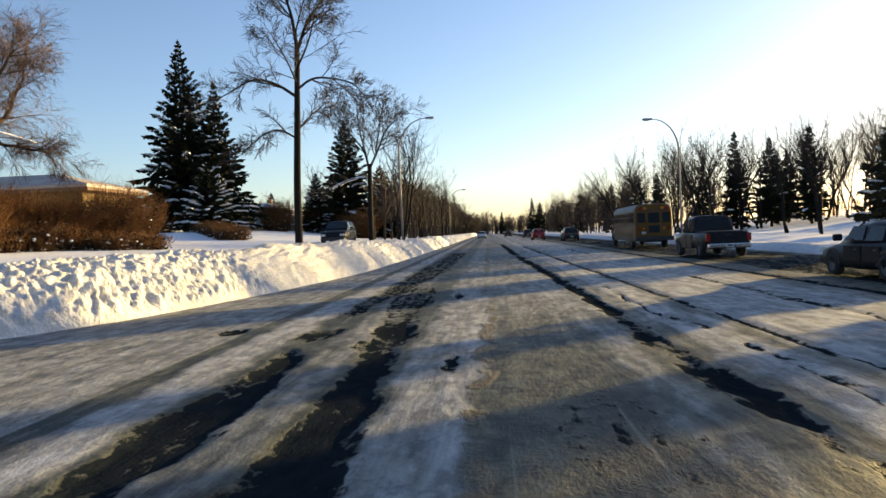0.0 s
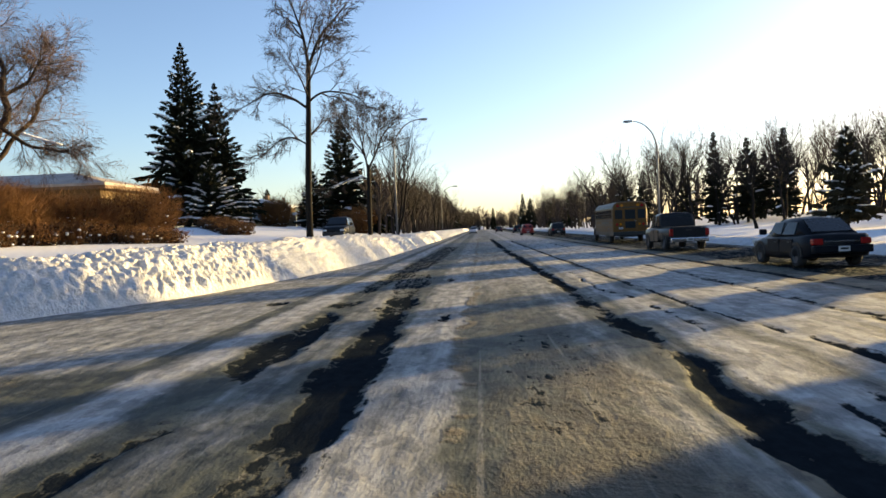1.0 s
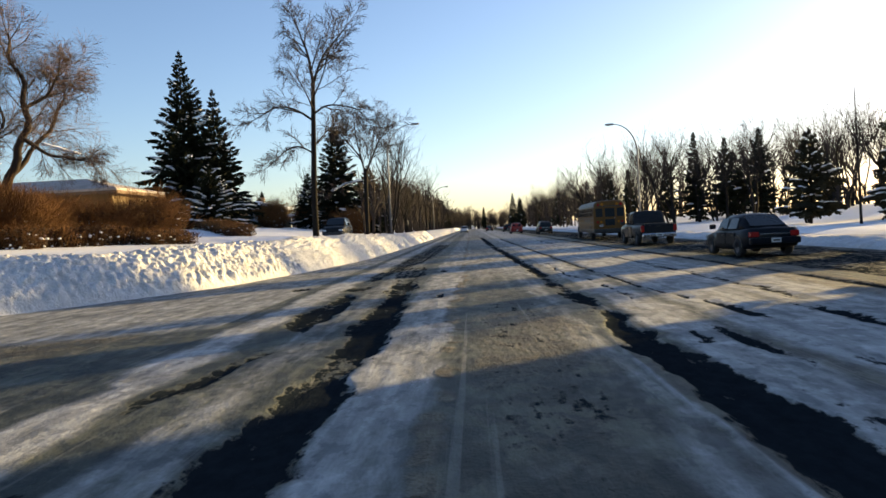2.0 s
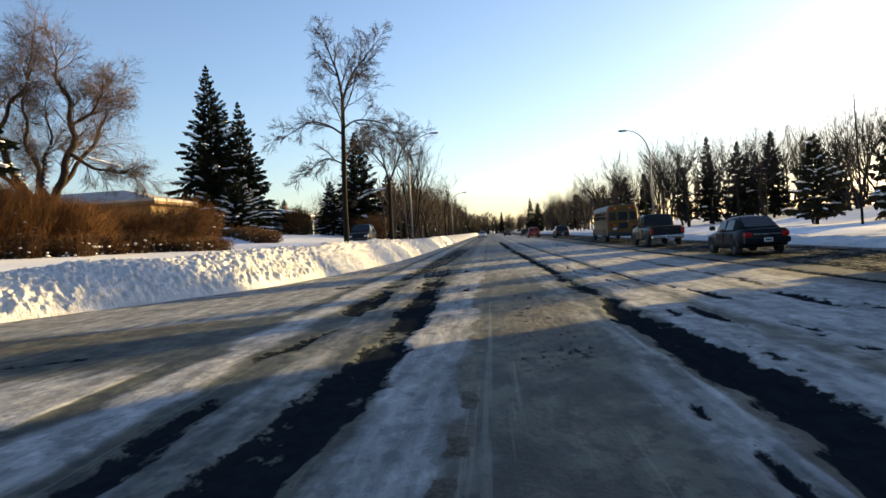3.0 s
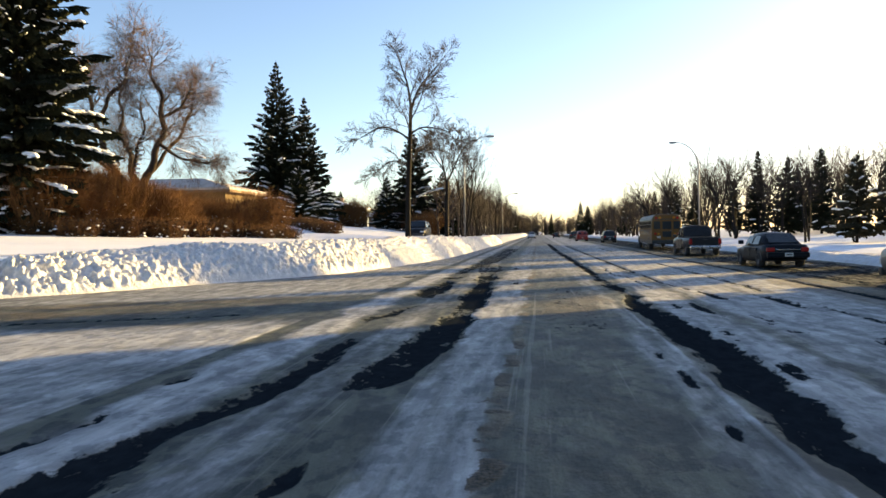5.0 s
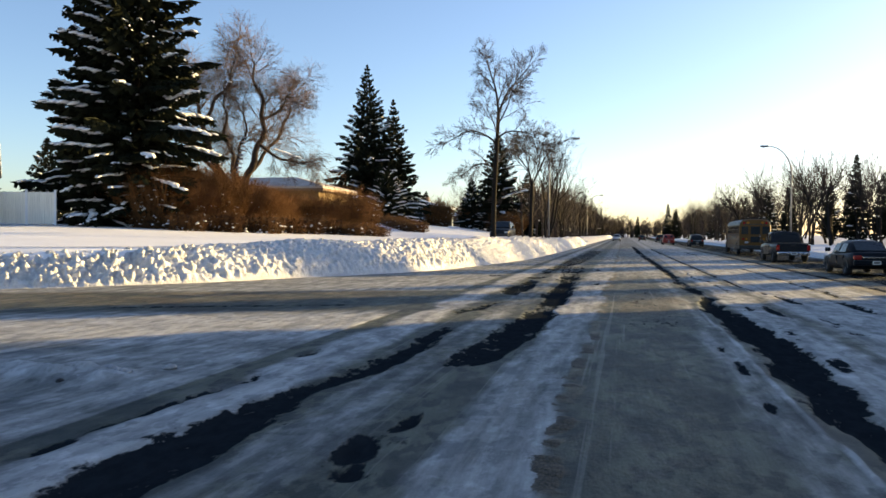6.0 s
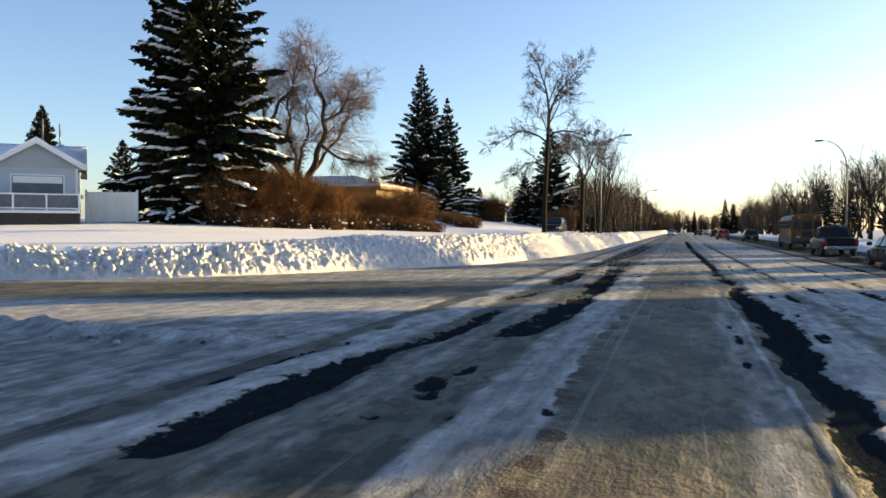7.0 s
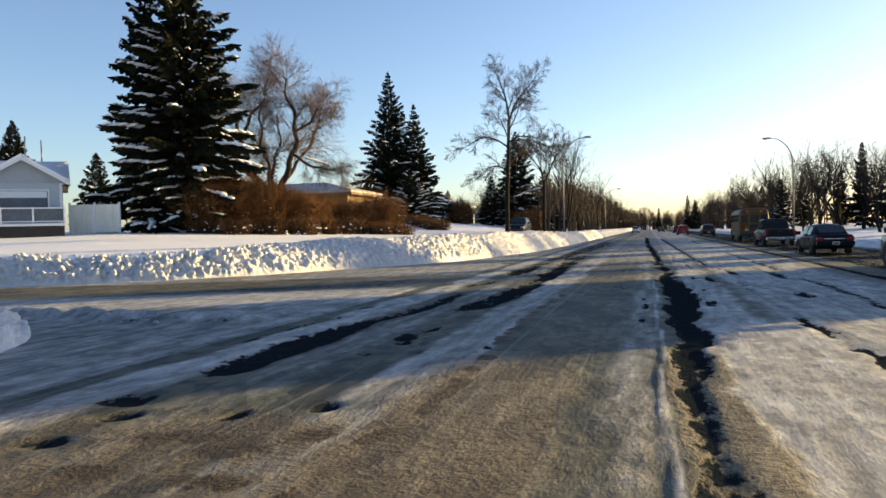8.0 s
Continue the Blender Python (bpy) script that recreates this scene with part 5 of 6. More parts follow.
def window_on(parent, x0, x1, z0, z1, y, facing=-1, bars=1, axis="y", label="white-framed window"):
    """A window set on a wall that faces -y (or +x when axis is x)."""
    def b(a0, a1, c0, c1, d0, d1, bev=0.0):
        lo, hi = sorted((y + facing * d0, y + facing * d1))
        return box_bm(a0, lo, c0, a1, hi, c1, bev) if axis == "y" else box_bm(lo, a0, c0, hi, a1, c1, bev)
    w = part("window", b(x0, x1, z0, z1, -0.02, 0.02), WINDOW, parent, label)
    for nm, q in (("frame", (x0 - 0.09, x0, z0 - 0.09, z1 + 0.09)), ("frame", (x1, x1 + 0.09, z0 - 0.09, z1 + 0.09)), ("frame", (x0, x1, z1, z1 + 0.09)), ("sill", (x0 - 0.14, x1 + 0.14, z0 - 0.13, z0))):
        part(nm, b(*q, 0.0, 0.07, 0.01), TRIM, w)
    for k in range(bars):
        c = x0 + (x1 - x0) * (k + 1) / (bars + 1)
        part("mullion", b(c - 0.03, c + 0.03, z0, z1, 0.021, 0.05), TRIM, w)
    return w


def corner_house():
    """Pale bungalow with a front gable and a raised deck; its front right corner is its origin."""
    h = thing("house", "pale blue-grey bungalow with snowy gabled roof and raised front deck", "house", (-35.7, 20.3, rest(-35.7, 20.3, 0.1)), 42)
    W, D, floor, wall, ridge = 10.5, 7.0, 0.8, 3.55, 5.0
    part("wall", box_bm(-W, 0, 0, 0, D, wall), SIDING, h)
    part("end_gable", prism([(0.0, wall), (D, wall), (D / 2, ridge - 0.1)], -0.05, 0.0), SIDING, h).matrix_basis = Matrix.Rotation(radians(90), 4, "Z")
    x0, x1 = -4.6, -0.05
    xm = (x0 + x1) / 2
    part("front_bay", prism([(x0, 0.3), (x1, 0.3), (x1, wall), (xm, ridge - 0.1), (x0, wall)], -1.0, 0.2), SIDING, h)
    for k in range(13):
        part("siding_board", box_bm(x0, -1.028, floor + 0.02 + k * 0.2, x1, -1.0, floor + 0.20 + k * 0.2, 0.008, 1), SIDING, h)
    part("gable", prism([(x0 - 0.25, wall - 0.1), (x1 + 0.25, wall - 0.1), (xm, ridge + 0.0)], -1.06, -1.03), SIDING_GREY, h, "grey gable panel")

    def sheet(name, pts, up, thick, material, label="", snow=False):
        bm = slab([(a, b, c + up) for a, b, c in pts], thick)
        if snow:
            bmesh.ops.subdivide_edges(bm, edges=bm.edges[:], cuts=5, use_grid_fill=True)
            for v in bm.verts:
                v.co.z += 0.08 * (noise.noise(v.co * 0.9) - 0.2)
        return part(name, bm, material, h, label, snow)
    o = 0.5
    for y_out in (-o, D + o):
        p = [(-W - o, D / 2, ridge), (0.45, D / 2, ridge), (0.45, y_out, wall - 0.2), (-W - o, y_out, wall - 0.2)]
        sheet("roof", p, 0.06, 0.12, SHINGLE)
        sheet("roof_snow", p, 0.28, 0.2, SNOW_CLUMP, "thick snow blanket on the roof", True)
    for xo in (x0 - 0.45, x1 + 0.45):
        p = [(xm, -1.5, ridge), (xm, D / 2, ridge), (xo, D / 2 - 1.0, wall - 0.18), (xo, -1.5, wall - 0.18)]
        sheet("roof", p, 0.08, 0.12, SHINGLE)
        sheet("roof_snow", p, 0.29, 0.19, SNOW_CLUMP, "thick snow blanket on the roof", True)
        sheet("fascia", [(xm, -1.54, ridge), (xm, -1.5, ridge), (xo, -1.5, wall - 0.18), (xo, -1.54, wall - 0.18)], 0.1, 0.2, TRIM)
    part("fascia", box_bm(-W - o, -o - 0.03, wall - 0.42, x0 - 0.5, -o, wall - 0.2), TRIM, h)
    window_on(h, -3.7, -0.9, 1.75, 2.95, -1.03, -1, 0, label="wide front window with a closed blind")
    part("blind", box_bm(-3.65, -1.075, 2.5, -0.95, -1.056, 2.92), TRIM, h, "pale window blind")
    window_on(h, -9.6, -8.0, 1.9, 2.9, 0.0, -1, 1)
    part("door", box_bm(-6.8, -0.05, floor, -5.9, 0.0, floor + 2.0, 0.01), SIDING_GREY, h, "dark front door")
    for x in (x0 + 0.08, x1 - 0.08):
        part("corner_board", box_bm(x - 0.08, -1.06, 0.7, x + 0.08, -1.031, wall - 0.1), TRIM, h)
    part("deck", box_bm(-W - 0.5, -3.0, floor - 0.16, 0.05, -0.02, floor, 0.02), TRIM, h, "white deck edge")
    part("deck_skirt", box_bm(-W - 0.45, -2.9, -0.1, 0.0, -1.1, floor - 0.16), SHADE_WOOD, h, "dark lattice skirt under the deck")
    part("handrail", box_bm(-W - 0.5, -2.98, floor + 0.92, 0.05, -2.88, floor + 1.0, 0.015), TRIM, h)
    part("bottom_rail", box_bm(-W - 0.5, -2.96, floor + 0.10, 0.05, -2.90, floor + 0.16, 0.01), TRIM, h)
    for k in range(7):
        x = 0.0 - k * 1.75
        part("post", box_bm(x - 0.05, -2.99, floor, x + 0.05, -2.87, floor + 1.02, 0.012), TRIM, h)
        if k < 6:
            part("pane", box_bm(x - 1.70, -2.935, floor + 0.16, x - 0.05, -2.925, floor + 0.92), WINDOW, h, "grey railing panel")
    part("side_rail", box_bm(-0.05, -2.88, floor + 0.92, 0.05, -1.1, floor + 1.0, 0.01), TRIM, h)
    for x, y, z in ((-2.2, 3.5, 7.0), (-1.2, 3.8, 6.8)):
        g2 = Geo()
        g2.tube([Vector((x, y, 4.4)), Vector((x, y, z))], [0.05, 0.05], 8)
        put("vent_pipe", g2, LAMP_HOOD, h, "thin dark roof vent pipe", True)
    return h


corner_house()

# board fence beside the house
fence = thing("fence", "weathered pale board fence between house and spruce", "fence", (-35.65, 20.6, rest(-35.65, 20.6, 0.05)), 22)
for k in range(3):
    x = 0.15 + k * 1.6
    part("post", box_bm(x - 0.06, -0.06, -0.1, x + 0.06, 0.06, 1.72, 0.012), TRIM, fence)
    if k < 2:
        for nm, z in (("rail", 0.25), ("rail", 1.5)):
            part(nm, box_bm(x + 0.06, -0.03, z, x + 1.54, 0.03, z + 0.09, 0.01), FENCE, fence)
        for j in range(11):
            a = x + 0.07 + j * 0.134
            part("board", box_bm(a, -0.045, 0.1, a + 0.126, -0.03, 1.6 + 0.01 * ((j * 7) % 3), 0.004, 1), FENCE, fence)

fence.matrix_basis = fence.matrix_basis @ Matrix.Diagonal((1, 1, 1.25, 1))

part_shed = thing("garden_shed", "small grey shed with a pitched roof behind the fence", "shed", (-36.5, 36.0, rest(-36.5, 36.0, 0.1)))
part("wall", prism([(-1.6, 0), (1.6, 0), (1.6, 2.3), (0, 3.2), (-1.6, 2.3)], 0, 2.6), SIDING_GREY, part_shed)
for sx in (1, -1):
    part("roof", slab([(0, -0.2, 3.38), (sx * 1.9, -0.2, 2.3), (sx * 1.9, 2.8, 2.3), (0, 2.8, 3.38)], 0.1), SHINGLE, part_shed)


def bungalow(label, x, y, width, depth, wall, ridge, material, turn=0.0, cover=None, lights=True):
    """Low house with a hipped snowy roof; front corner at its right."""
    h = thing("house", label, "house", (x, y, rest(x, y, 0.1)), turn)
    part("wall", box_bm(-width, 0, 0, 0, depth, wall), material, h)
    o = 0.7
    edge = TRIM if cover is None else BROWN_WALL
    e = [(-width - o, -o), (o, -o), (o, depth + o), (-width - o, depth + o)]
    m = min(width, depth) / 2
    r0, r1 = ((-width + m, depth / 2), (-m, depth / 2)) if width > depth else ((-width / 2, m), (-width / 2, depth - m))
    rt = [r0, r1]
    near = lambda p: min(rt, key=lambda q: math.hypot(q[0] - p[0], q[1] - p[1]))
    for i in range(4):
        a, b = e[i], e[(i + 1) % 4]
        na, nb = near(a), near(b)
        for nm, up, th, mt, lb in (("roof", 0.0, 0.16, SHINGLE, ""), ("roof_snow", 0.24, 0.22, cover or SNOW_CLUMP, "snow blanket on the roof")):
            pts = [(a[0], a[1], wall + up), (b[0], b[1], wall + up), (nb[0], nb[1], ridge + up)]
            if na != nb:
                pts.append((na[0], na[1], ridge + up))
            part(nm, slab(pts, th), mt, h, lb)
    part("fascia", box_bm(-width - o, -o - 0.03, wall - 0.2, o, -o, wall + 0.04), edge, h)
    part("fascia", box_bm(o, -o, wall - 0.2, o + 0.03, depth + o, wall + 0.04), edge, h)
    if not lights:
        return h
    window_on(h, -width * 0.55, -width * 0.2, wall * 0.38, wall * 0.82, 0.0, -1, 1)
    window_on(h, depth * 0.3, depth * 0.6, wall * 0.38, wall * 0.82, 0.0, 1, 1, "x")
    part("chimney", box_bm(-width * 0.45, depth * 0.45, ridge - 0.6, -width * 0.45 + 0.6, depth * 0.45 + 0.6, ridge + 0.9, 0.03), BROWN_WALL, h)
    return h


bungalow("low tan stucco bungalow with a snowy roof behind the hedge", -27.4, 50.0, 15.0, 8.0, 4.0, 5.2, STUCCO, 0.0, OLD_SNOW, False)
bungalow("tan bungalow end lit by the sun beyond the spruces", -35.6, 132.0, 9.0, 12.0, 3.9, 5.3, STUCCO)
bungalow("low dark-walled house beyond the clipped hedge", -26.0, 138.0, 8.0, 10.0, 2.9, 4.3, BROWN_WALL)
bungalow("distant low house among bare garden trees", -60.0, 112.0, 12.0, 9.0, 3.2, 4.7, BROWN_WALL)
bungalow("distant low house among bare garden trees", -15.5, 176.0, 10.0, 9.0, 3.0, 4.4, BROWN_WALL)


# ---- street lamps ----
def street_lamp(label, x, y, tall, arm, toward):
    t = thing("street_lamp", label, "street lamp", (x, y, rest(x, y, 0.0)), 0, "street lamps")
    g2 = Geo()
    pts = [Vector((0, 0, -0.2)), Vector((0, 0, tall * 0.4)), Vector((0, 0, tall * 0.72))]
    for i in range(1, 9):
        a = math.pi / 2 * i / 8
        pts.append(Vector((toward * arm * (1 - math.cos(a)), 0, tall * 0.72 + tall * 0.27 * math.sin(a))))
    k = len(pts)
    g2.tube(pts, [0.095 - 0.06 * i / (k - 1) for i in range(k)], 8)
    put("pole", g2, STEEL, t, smooth=True)
    part("base_plate", box_bm(-0.2, -0.2, 0.0, 0.2, 0.2, 0.08, 0.015), STEEL, t)
    e = pts[-1]
    bm = box_bm(-0.42, -0.16, -0.09, 0.42, 0.16, 0.09, 0.06, 3)
    bmesh.ops.translate(bm, verts=bm.verts[:], vec=(e.x + toward * 0.34, 0, e.z))
    head = part("lamp_head", bm, LAMP_HOOD, t, "grey cobra-head luminaire", True)
    bm = bmesh.new()
    bmesh.ops.create_uvsphere(bm, u_segments=12, v_segments=8, radius=1.0)
    for v in bm.verts:
        v.co = Vector((e.x + toward * 0.42 + v.co.x * 0.22, v.co.y * 0.12, e.z - 0.08 + v.co.z * 0.07))
    part("lens", bm, LENS, head, "clear lamp lens", True)
    return t


street_lamp("tall curved-arm street lamp behind the boulevard trees", -7.9, 71.0, 11.5, 2.7, 1)
street_lamp("tall curved-arm street lamp at the park kerb", 17.25, 68.0, 10.7, 2.3, -1)
street_lamp("far curved-arm street lamp over the boulevard", -7.2, 150.0, 9.0, 2.6, 1)


# ---- vehicles ----
def wheel(parent, x, y, r, w, rim=RIM, side=1):
    """A wheel on an axle along x: tyre and rim, the outer face towards side."""
    g2 = Geo()
    n = 20
    prof = [(-w / 2, r * 0.62), (-w / 2, r * 0.92), (-w * 0.36, r), (w * 0.36, r), (w / 2, r * 0.92), (w / 2, r * 0.62)]
    for i in range(n):
        a = 2 * math.pi * i / n
        for px, pr in prof:
            g2.v.append((x + px, y + pr * math.cos(a), r + pr * math.sin(a)))
    m = len(prof)
    for i in range(n):
        j = (i + 1) % n
        for k in range(m - 1):
            g2.f.append((i * m + k, i * m + k + 1, j * m + k + 1, j * m + k))
    wo = new("wheel")
    wo.parent = parent
    put("tyre", g2, RUBBER, wo, smooth=True)
    g3 = Geo()
    for i in range(n):
        a = 2 * math.pi * i / n
        for px, pr in ((side * w * 0.30, 0.001), (side * w * 0.34, r * 0.2), (side * w * 0.22, r * 0.5), (side * w * 0.42, r * 0.63)):
            g3.v.append((x + px, y + pr * math.cos(a), r + pr * math.sin(a)))
    for i in range(n):
        j = (i + 1) % n
        for k in range(3):
            g3.f.append((i * 4 + k, i * 4 + k + 1, j * 4 + k + 1, j * 4 + k))
    put("rim", g3, rim, wo, smooth=True)
    return wo


def loft(sections, closed_ends=True, smooth_in=0):
    """A skin over sections, each a list of (x, z) at one y, all of the same length."""
    bm = bmesh.new()
    rings = [[bm.verts.new((x, y, z)) for x, z in sec] for y, sec in sections]
    k = len(rings[0])
    for a, b in zip(rings, rings[1:]):
        for i in range(k):
            bm.faces.new((a[i], a[(i + 1) % k], b[(i + 1) % k], b[i]))
    if closed_ends:
        bm.faces.new(rings[0])
        bm.faces.new(list(reversed(rings[-1])))
    bmesh.ops.recalc_face_normals(bm, faces=bm.faces[:])
    return bm


def hull(w, z0, z1, tuck=0.06, crown=0.03):
    """Half-rounded cross-section of a car body from sill to shoulder."""
    return [(-w + tuck, z0), (-w + 0.01, z0 + 0.12), (-w, (z0 + z1) / 2), (-w + 0.03, z1 - 0.06), (-w + 0.12, z1), (0, z1 + crown),
            (w - 0.12, z1), (w - 0.03, z1 - 0.06), (w, (z0 + z1) / 2), (w - 0.01, z0 + 0.12), (w - tuck, z0)]


def cabin(w0, w1, z0, z1):
    return [(-w0, z0), (-w0 + (w0 - w1) * 0.45, z0 + (z1 - z0) * 0.5), (-w1 - 0.02, z1 - 0.09), (-w1 + 0.12, z1 - 0.01), (0, z1 + 0.025),
            (w1 - 0.12, z1 - 0.01), (w1 + 0.02, z1 - 0.09), (w0 - (w0 - w1) * 0.45, z0 + (z1 - z0) * 0.5), (w0, z0)]


def car(name, label, paint, at, turn, kind="sedan", group=""):
    """A car, rear end at y = 0, nose towards +y."""
    c = thing(name, label, "pickup truck" if kind == "pickup" else "car", at, turn, group)
    p = PAINTS[paint]
    if kind == "pickup":
        L, w, sh, roof, wr, belt = 5.6, 0.98, 1.12, 1.88, 0.39, 1.12
        body = [(0.06, hull(w - 0.05, 0.55, sh)), (0.2, hull(w, 0.5, sh)), (1.9, hull(w, 0.48, sh)), (3.9, hull(w, 0.45, sh + 0.02)), (4.3, hull(w, 0.45, sh)), (5.2, hull(w - 0.04, 0.45, sh - 0.06)), (5.55, hull(w - 0.14, 0.5, sh - 0.14))]
        top = [(1.95, cabin(w - 0.06, w - 0.16, sh, sh + 0.1)), (2.1, cabin(w - 0.06, w - 0.2, sh, roof - 0.02)), (2.6, cabin(w - 0.06, w - 0.2, sh, roof)), (3.4, cabin(w - 0.06, w - 0.2, sh, roof - 0.02)), (4.25, cabin(w - 0.08, w - 0.16, sh - 0.02, sh + 0.08))]
        axles, doors = (1.1, 4.45), [(2.2, 3.0), (3.08, 3.85)]
    elif kind == "sedan":
        L, w, sh, roof, wr, belt = 4.6, 0.89, 0.92, 1.45, 0.32, 0.92
        body = [(0.0, hull(w - 0.16, 0.45, sh - 0.04)), (0.12, hull(w - 0.05, 0.32, sh + 0.03)), (0.7, hull(w, 0.25, sh + 0.02)), (2.3, hull(w, 0.22, sh - 0.02)), (3.5, hull(w, 0.24, sh - 0.08)), (4.3, hull(w - 0.06, 0.26, sh - 0.2)), (4.58, hull(w - 0.22, 0.34, sh - 0.3))]
        top = [(0.45, cabin(w - 0.12, w - 0.3, sh - 0.02, sh + 0.05)), (1.25, cabin(w - 0.08, w - 0.3, sh - 0.03, roof - 0.04)), (1.9, cabin(w - 0.08, w - 0.28, sh - 0.04, roof)), (2.5, cabin(w - 0.08, w - 0.29, sh - 0.06, roof - 0.03)), (3.45, cabin(w - 0.1, w - 0.24, sh - 0.1, sh - 0.02))]
        axles, doors = (0.95, 3.6), [(1.15, 2.0), (2.08, 2.95)]
    else:
        L, w, sh, roof, wr, belt = 4.5, 0.92, 1.02, 1.68, 0.35, 1.02
        body = [(0.0, hull(w - 0.1, 0.45, sh - 0.02)), (0.12, hull(w - 0.03, 0.34, sh)), (0.7, hull(w, 0.3, sh)), (2.3, hull(w, 0.28, sh)), (3.4, hull(w, 0.28, sh - 0.02)), (4.2, hull(w - 0.05, 0.3, sh - 0.12)), (4.48, hull(w - 0.2, 0.36, sh - 0.24))]
        top = [(0.05, cabin(w - 0.08, w - 0.2, sh - 0.03, sh + 0.12)), (0.4, cabin(w - 0.07, w - 0.24, sh - 0.03, roof - 0.05)), (1.4, cabin(w - 0.07, w - 0.24, sh - 0.03, roof)), (2.4, cabin(w - 0.07, w - 0.25, sh - 0.03, roof - 0.03)), (3.35, cabin(w - 0.09, w - 0.2, sh - 0.05, sh + 0.03))]
        axles, doors = (0.9, 3.55), [(0.95, 1.85), (1.93, 2.8)]
    part("body", loft(body), p, c, smooth=True)
    g2 = part("cabin", loft(top), p, c, smooth=True)
    zt = roof - 0.14
    # side glass
    for sx in (-1, 1):
        for a, b in doors:
            wi = w - 0.075
            wo = w - (0.2 if kind == "pickup" else 0.27)
            bm = bmesh.new()
            q = [(sx * (wi + 0.012), a, belt + 0.04), (sx * (wi + 0.012), b, belt + 0.02), (sx * (wo + 0.05), b - 0.12, zt), (sx * (wo + 0.05), a + 0.1, zt)]
            bm.faces.new([bm.verts.new(v) for v in q])
            ext = bmesh.ops.extrude_face_region(bm, geom=bm.faces[:])
            bmesh.ops.translate(bm, verts=[v for v in ext["geom"] if isinstance(v, bmesh.types.BMVert)], vec=(-sx * 0.05, 0, 0))
            bmesh.ops.recalc_face_normals(bm, faces=bm.faces[:])
            part("side_window", bm, GLASS, c)
            door = part("door", box_bm(min(sx * (w - 0.03), sx * (w + 0.012)), a, 0.42, max(sx * (w - 0.03), sx * (w + 0.012)), b, belt - 0.1, 0.012), p, c)
            part("door_handle", box_bm(min(sx * w, sx * (w + 0.045)), a + 0.08, belt - 0.22, max(sx * w, sx * (w + 0.045)), a + 0.28, belt - 0.18, 0.01), BLACK, door)
        m = part("mirror", box_bm(sx * w - 0.11 + sx * 0.12, doors[1][1] - 0.02, belt + 0.02, sx * w + 0.11 + sx * 0.12, doors[1][1] + 0.12, belt + 0.2, 0.04), BLACK if kind == "pickup" else p, c)
    # rear and front glass
    if kind == "pickup":
        rear = [(-w + 0.28, 2.02, sh + 0.14), (w - 0.28, 2.02, sh + 0.14), (w - 0.32, 2.085, roof - 0.14), (-w + 0.32, 2.085, roof - 0.14)]
        front = [(-w + 0.2, 4.2, sh + 0.12), (w - 0.2, 4.2, sh + 0.12), (w - 0.3, 3.5, roof - 0.12), (-w + 0.3, 3.5, roof - 0.12)]
    elif kind == "sedan":
        rear = [(-w + 0.3, 0.52, sh + 0.09), (w - 0.3, 0.52, sh + 0.09), (w - 0.36, 1.2, roof - 0.07), (-w + 0.36, 1.2, roof - 0.07)]
        front = [(-w + 0.24, 3.4, sh + 0.02), (w - 0.24, 3.4, sh + 0.02), (w - 0.34, 2.58, roof - 0.08), (-w + 0.34, 2.58, roof - 0.08)]
    else:
        rear = [(-w + 0.22, 0.085, sh + 0.14), (w - 0.22, 0.085, sh + 0.14), (w - 0.32, 0.36, roof - 0.16), (-w + 0.32, 0.36, roof - 0.16)]
        front = [(-w + 0.22, 3.28, sh + 0.08), (w - 0.22, 3.28, sh + 0.08), (w - 0.3, 2.5, roof - 0.1), (-w + 0.3, 2.5, roof - 0.1)]
    for nm, q, dy in (("rear_window", rear, -0.02), ("windscreen", front, 0.02)):
        bm = bmesh.new()
        bm.faces.new([bm.verts.new((v[0], v[1] + dy, v[2] + 0.025)) for v in q])
        ext = bmesh.ops.extrude_face_region(bm, geom=bm.faces[:])
        bmesh.ops.translate(bm, verts=[v for v in ext["geom"] if isinstance(v, bmesh.types.BMVert)], vec=(0, -dy * 2, -0.03))
        bmesh.ops.recalc_face_normals(bm, faces=bm.faces[:])
        part(nm, bm, GLASS, c)
    # lights, bumpers, plate
    zl = sh - 0.16
    for sx in (-1, 1):
        if kind == "pickup":
            part("tail_light", box_bm(sx * (w - 0.10) - 0.09, -0.005, 0.72, sx * (w - 0.10) + 0.09, 0.12, 1.06, 0.02), TAIL, c, "red tail light")
        else:
            part("tail_light", box_bm(sx * (w - 0.22) - 0.15, -0.02, zl - 0.1, sx * (w - 0.22) + 0.15, 0.16, zl + 0.08, 0.03), TAIL, c, "red tail light")
        part("headlight", box_bm(sx * (w - 0.28) - 0.15, L - 0.22, 0.60, sx * (w - 0.28) + 0.15, L - 0.0, 0.74, 0.03), HEADLIGHT, c, "clear headlight")
    part("rear_bumper", box_bm(-w + 0.06, -0.12, 0.42, w - 0.06, 0.1, 0.64, 0.05), CHROME if kind == "pickup" else p, c)
    part("front_bumper", box_bm(-w + 0.12, L - 0.2, 0.3, w - 0.12, L + 0.04, 0.52, 0.05), BLACK, c)
    plate = part("number_plate", box_bm(-0.16, -0.145, 0.47, 0.16, -0.125, 0.62, 0.005), PLATE, c, "pale plate")
    part("plate_bar", box_bm(-0.11, -0.152, 0.52, 0.11, -0.147, 0.575), BLACK, plate, "dark bar")
    if kind == "pickup":
        part("tailgate", box_bm(-w + 0.2, 0.03, 0.66, w - 0.2, 0.075, 1.1, 0.02), p, c)
        part("bed_floor", box_bm(-w + 0.1, 0.12, sh + 0.012, w - 0.1, 1.92, sh + 0.05, 0.01), BLACK, c, "dark box cover")
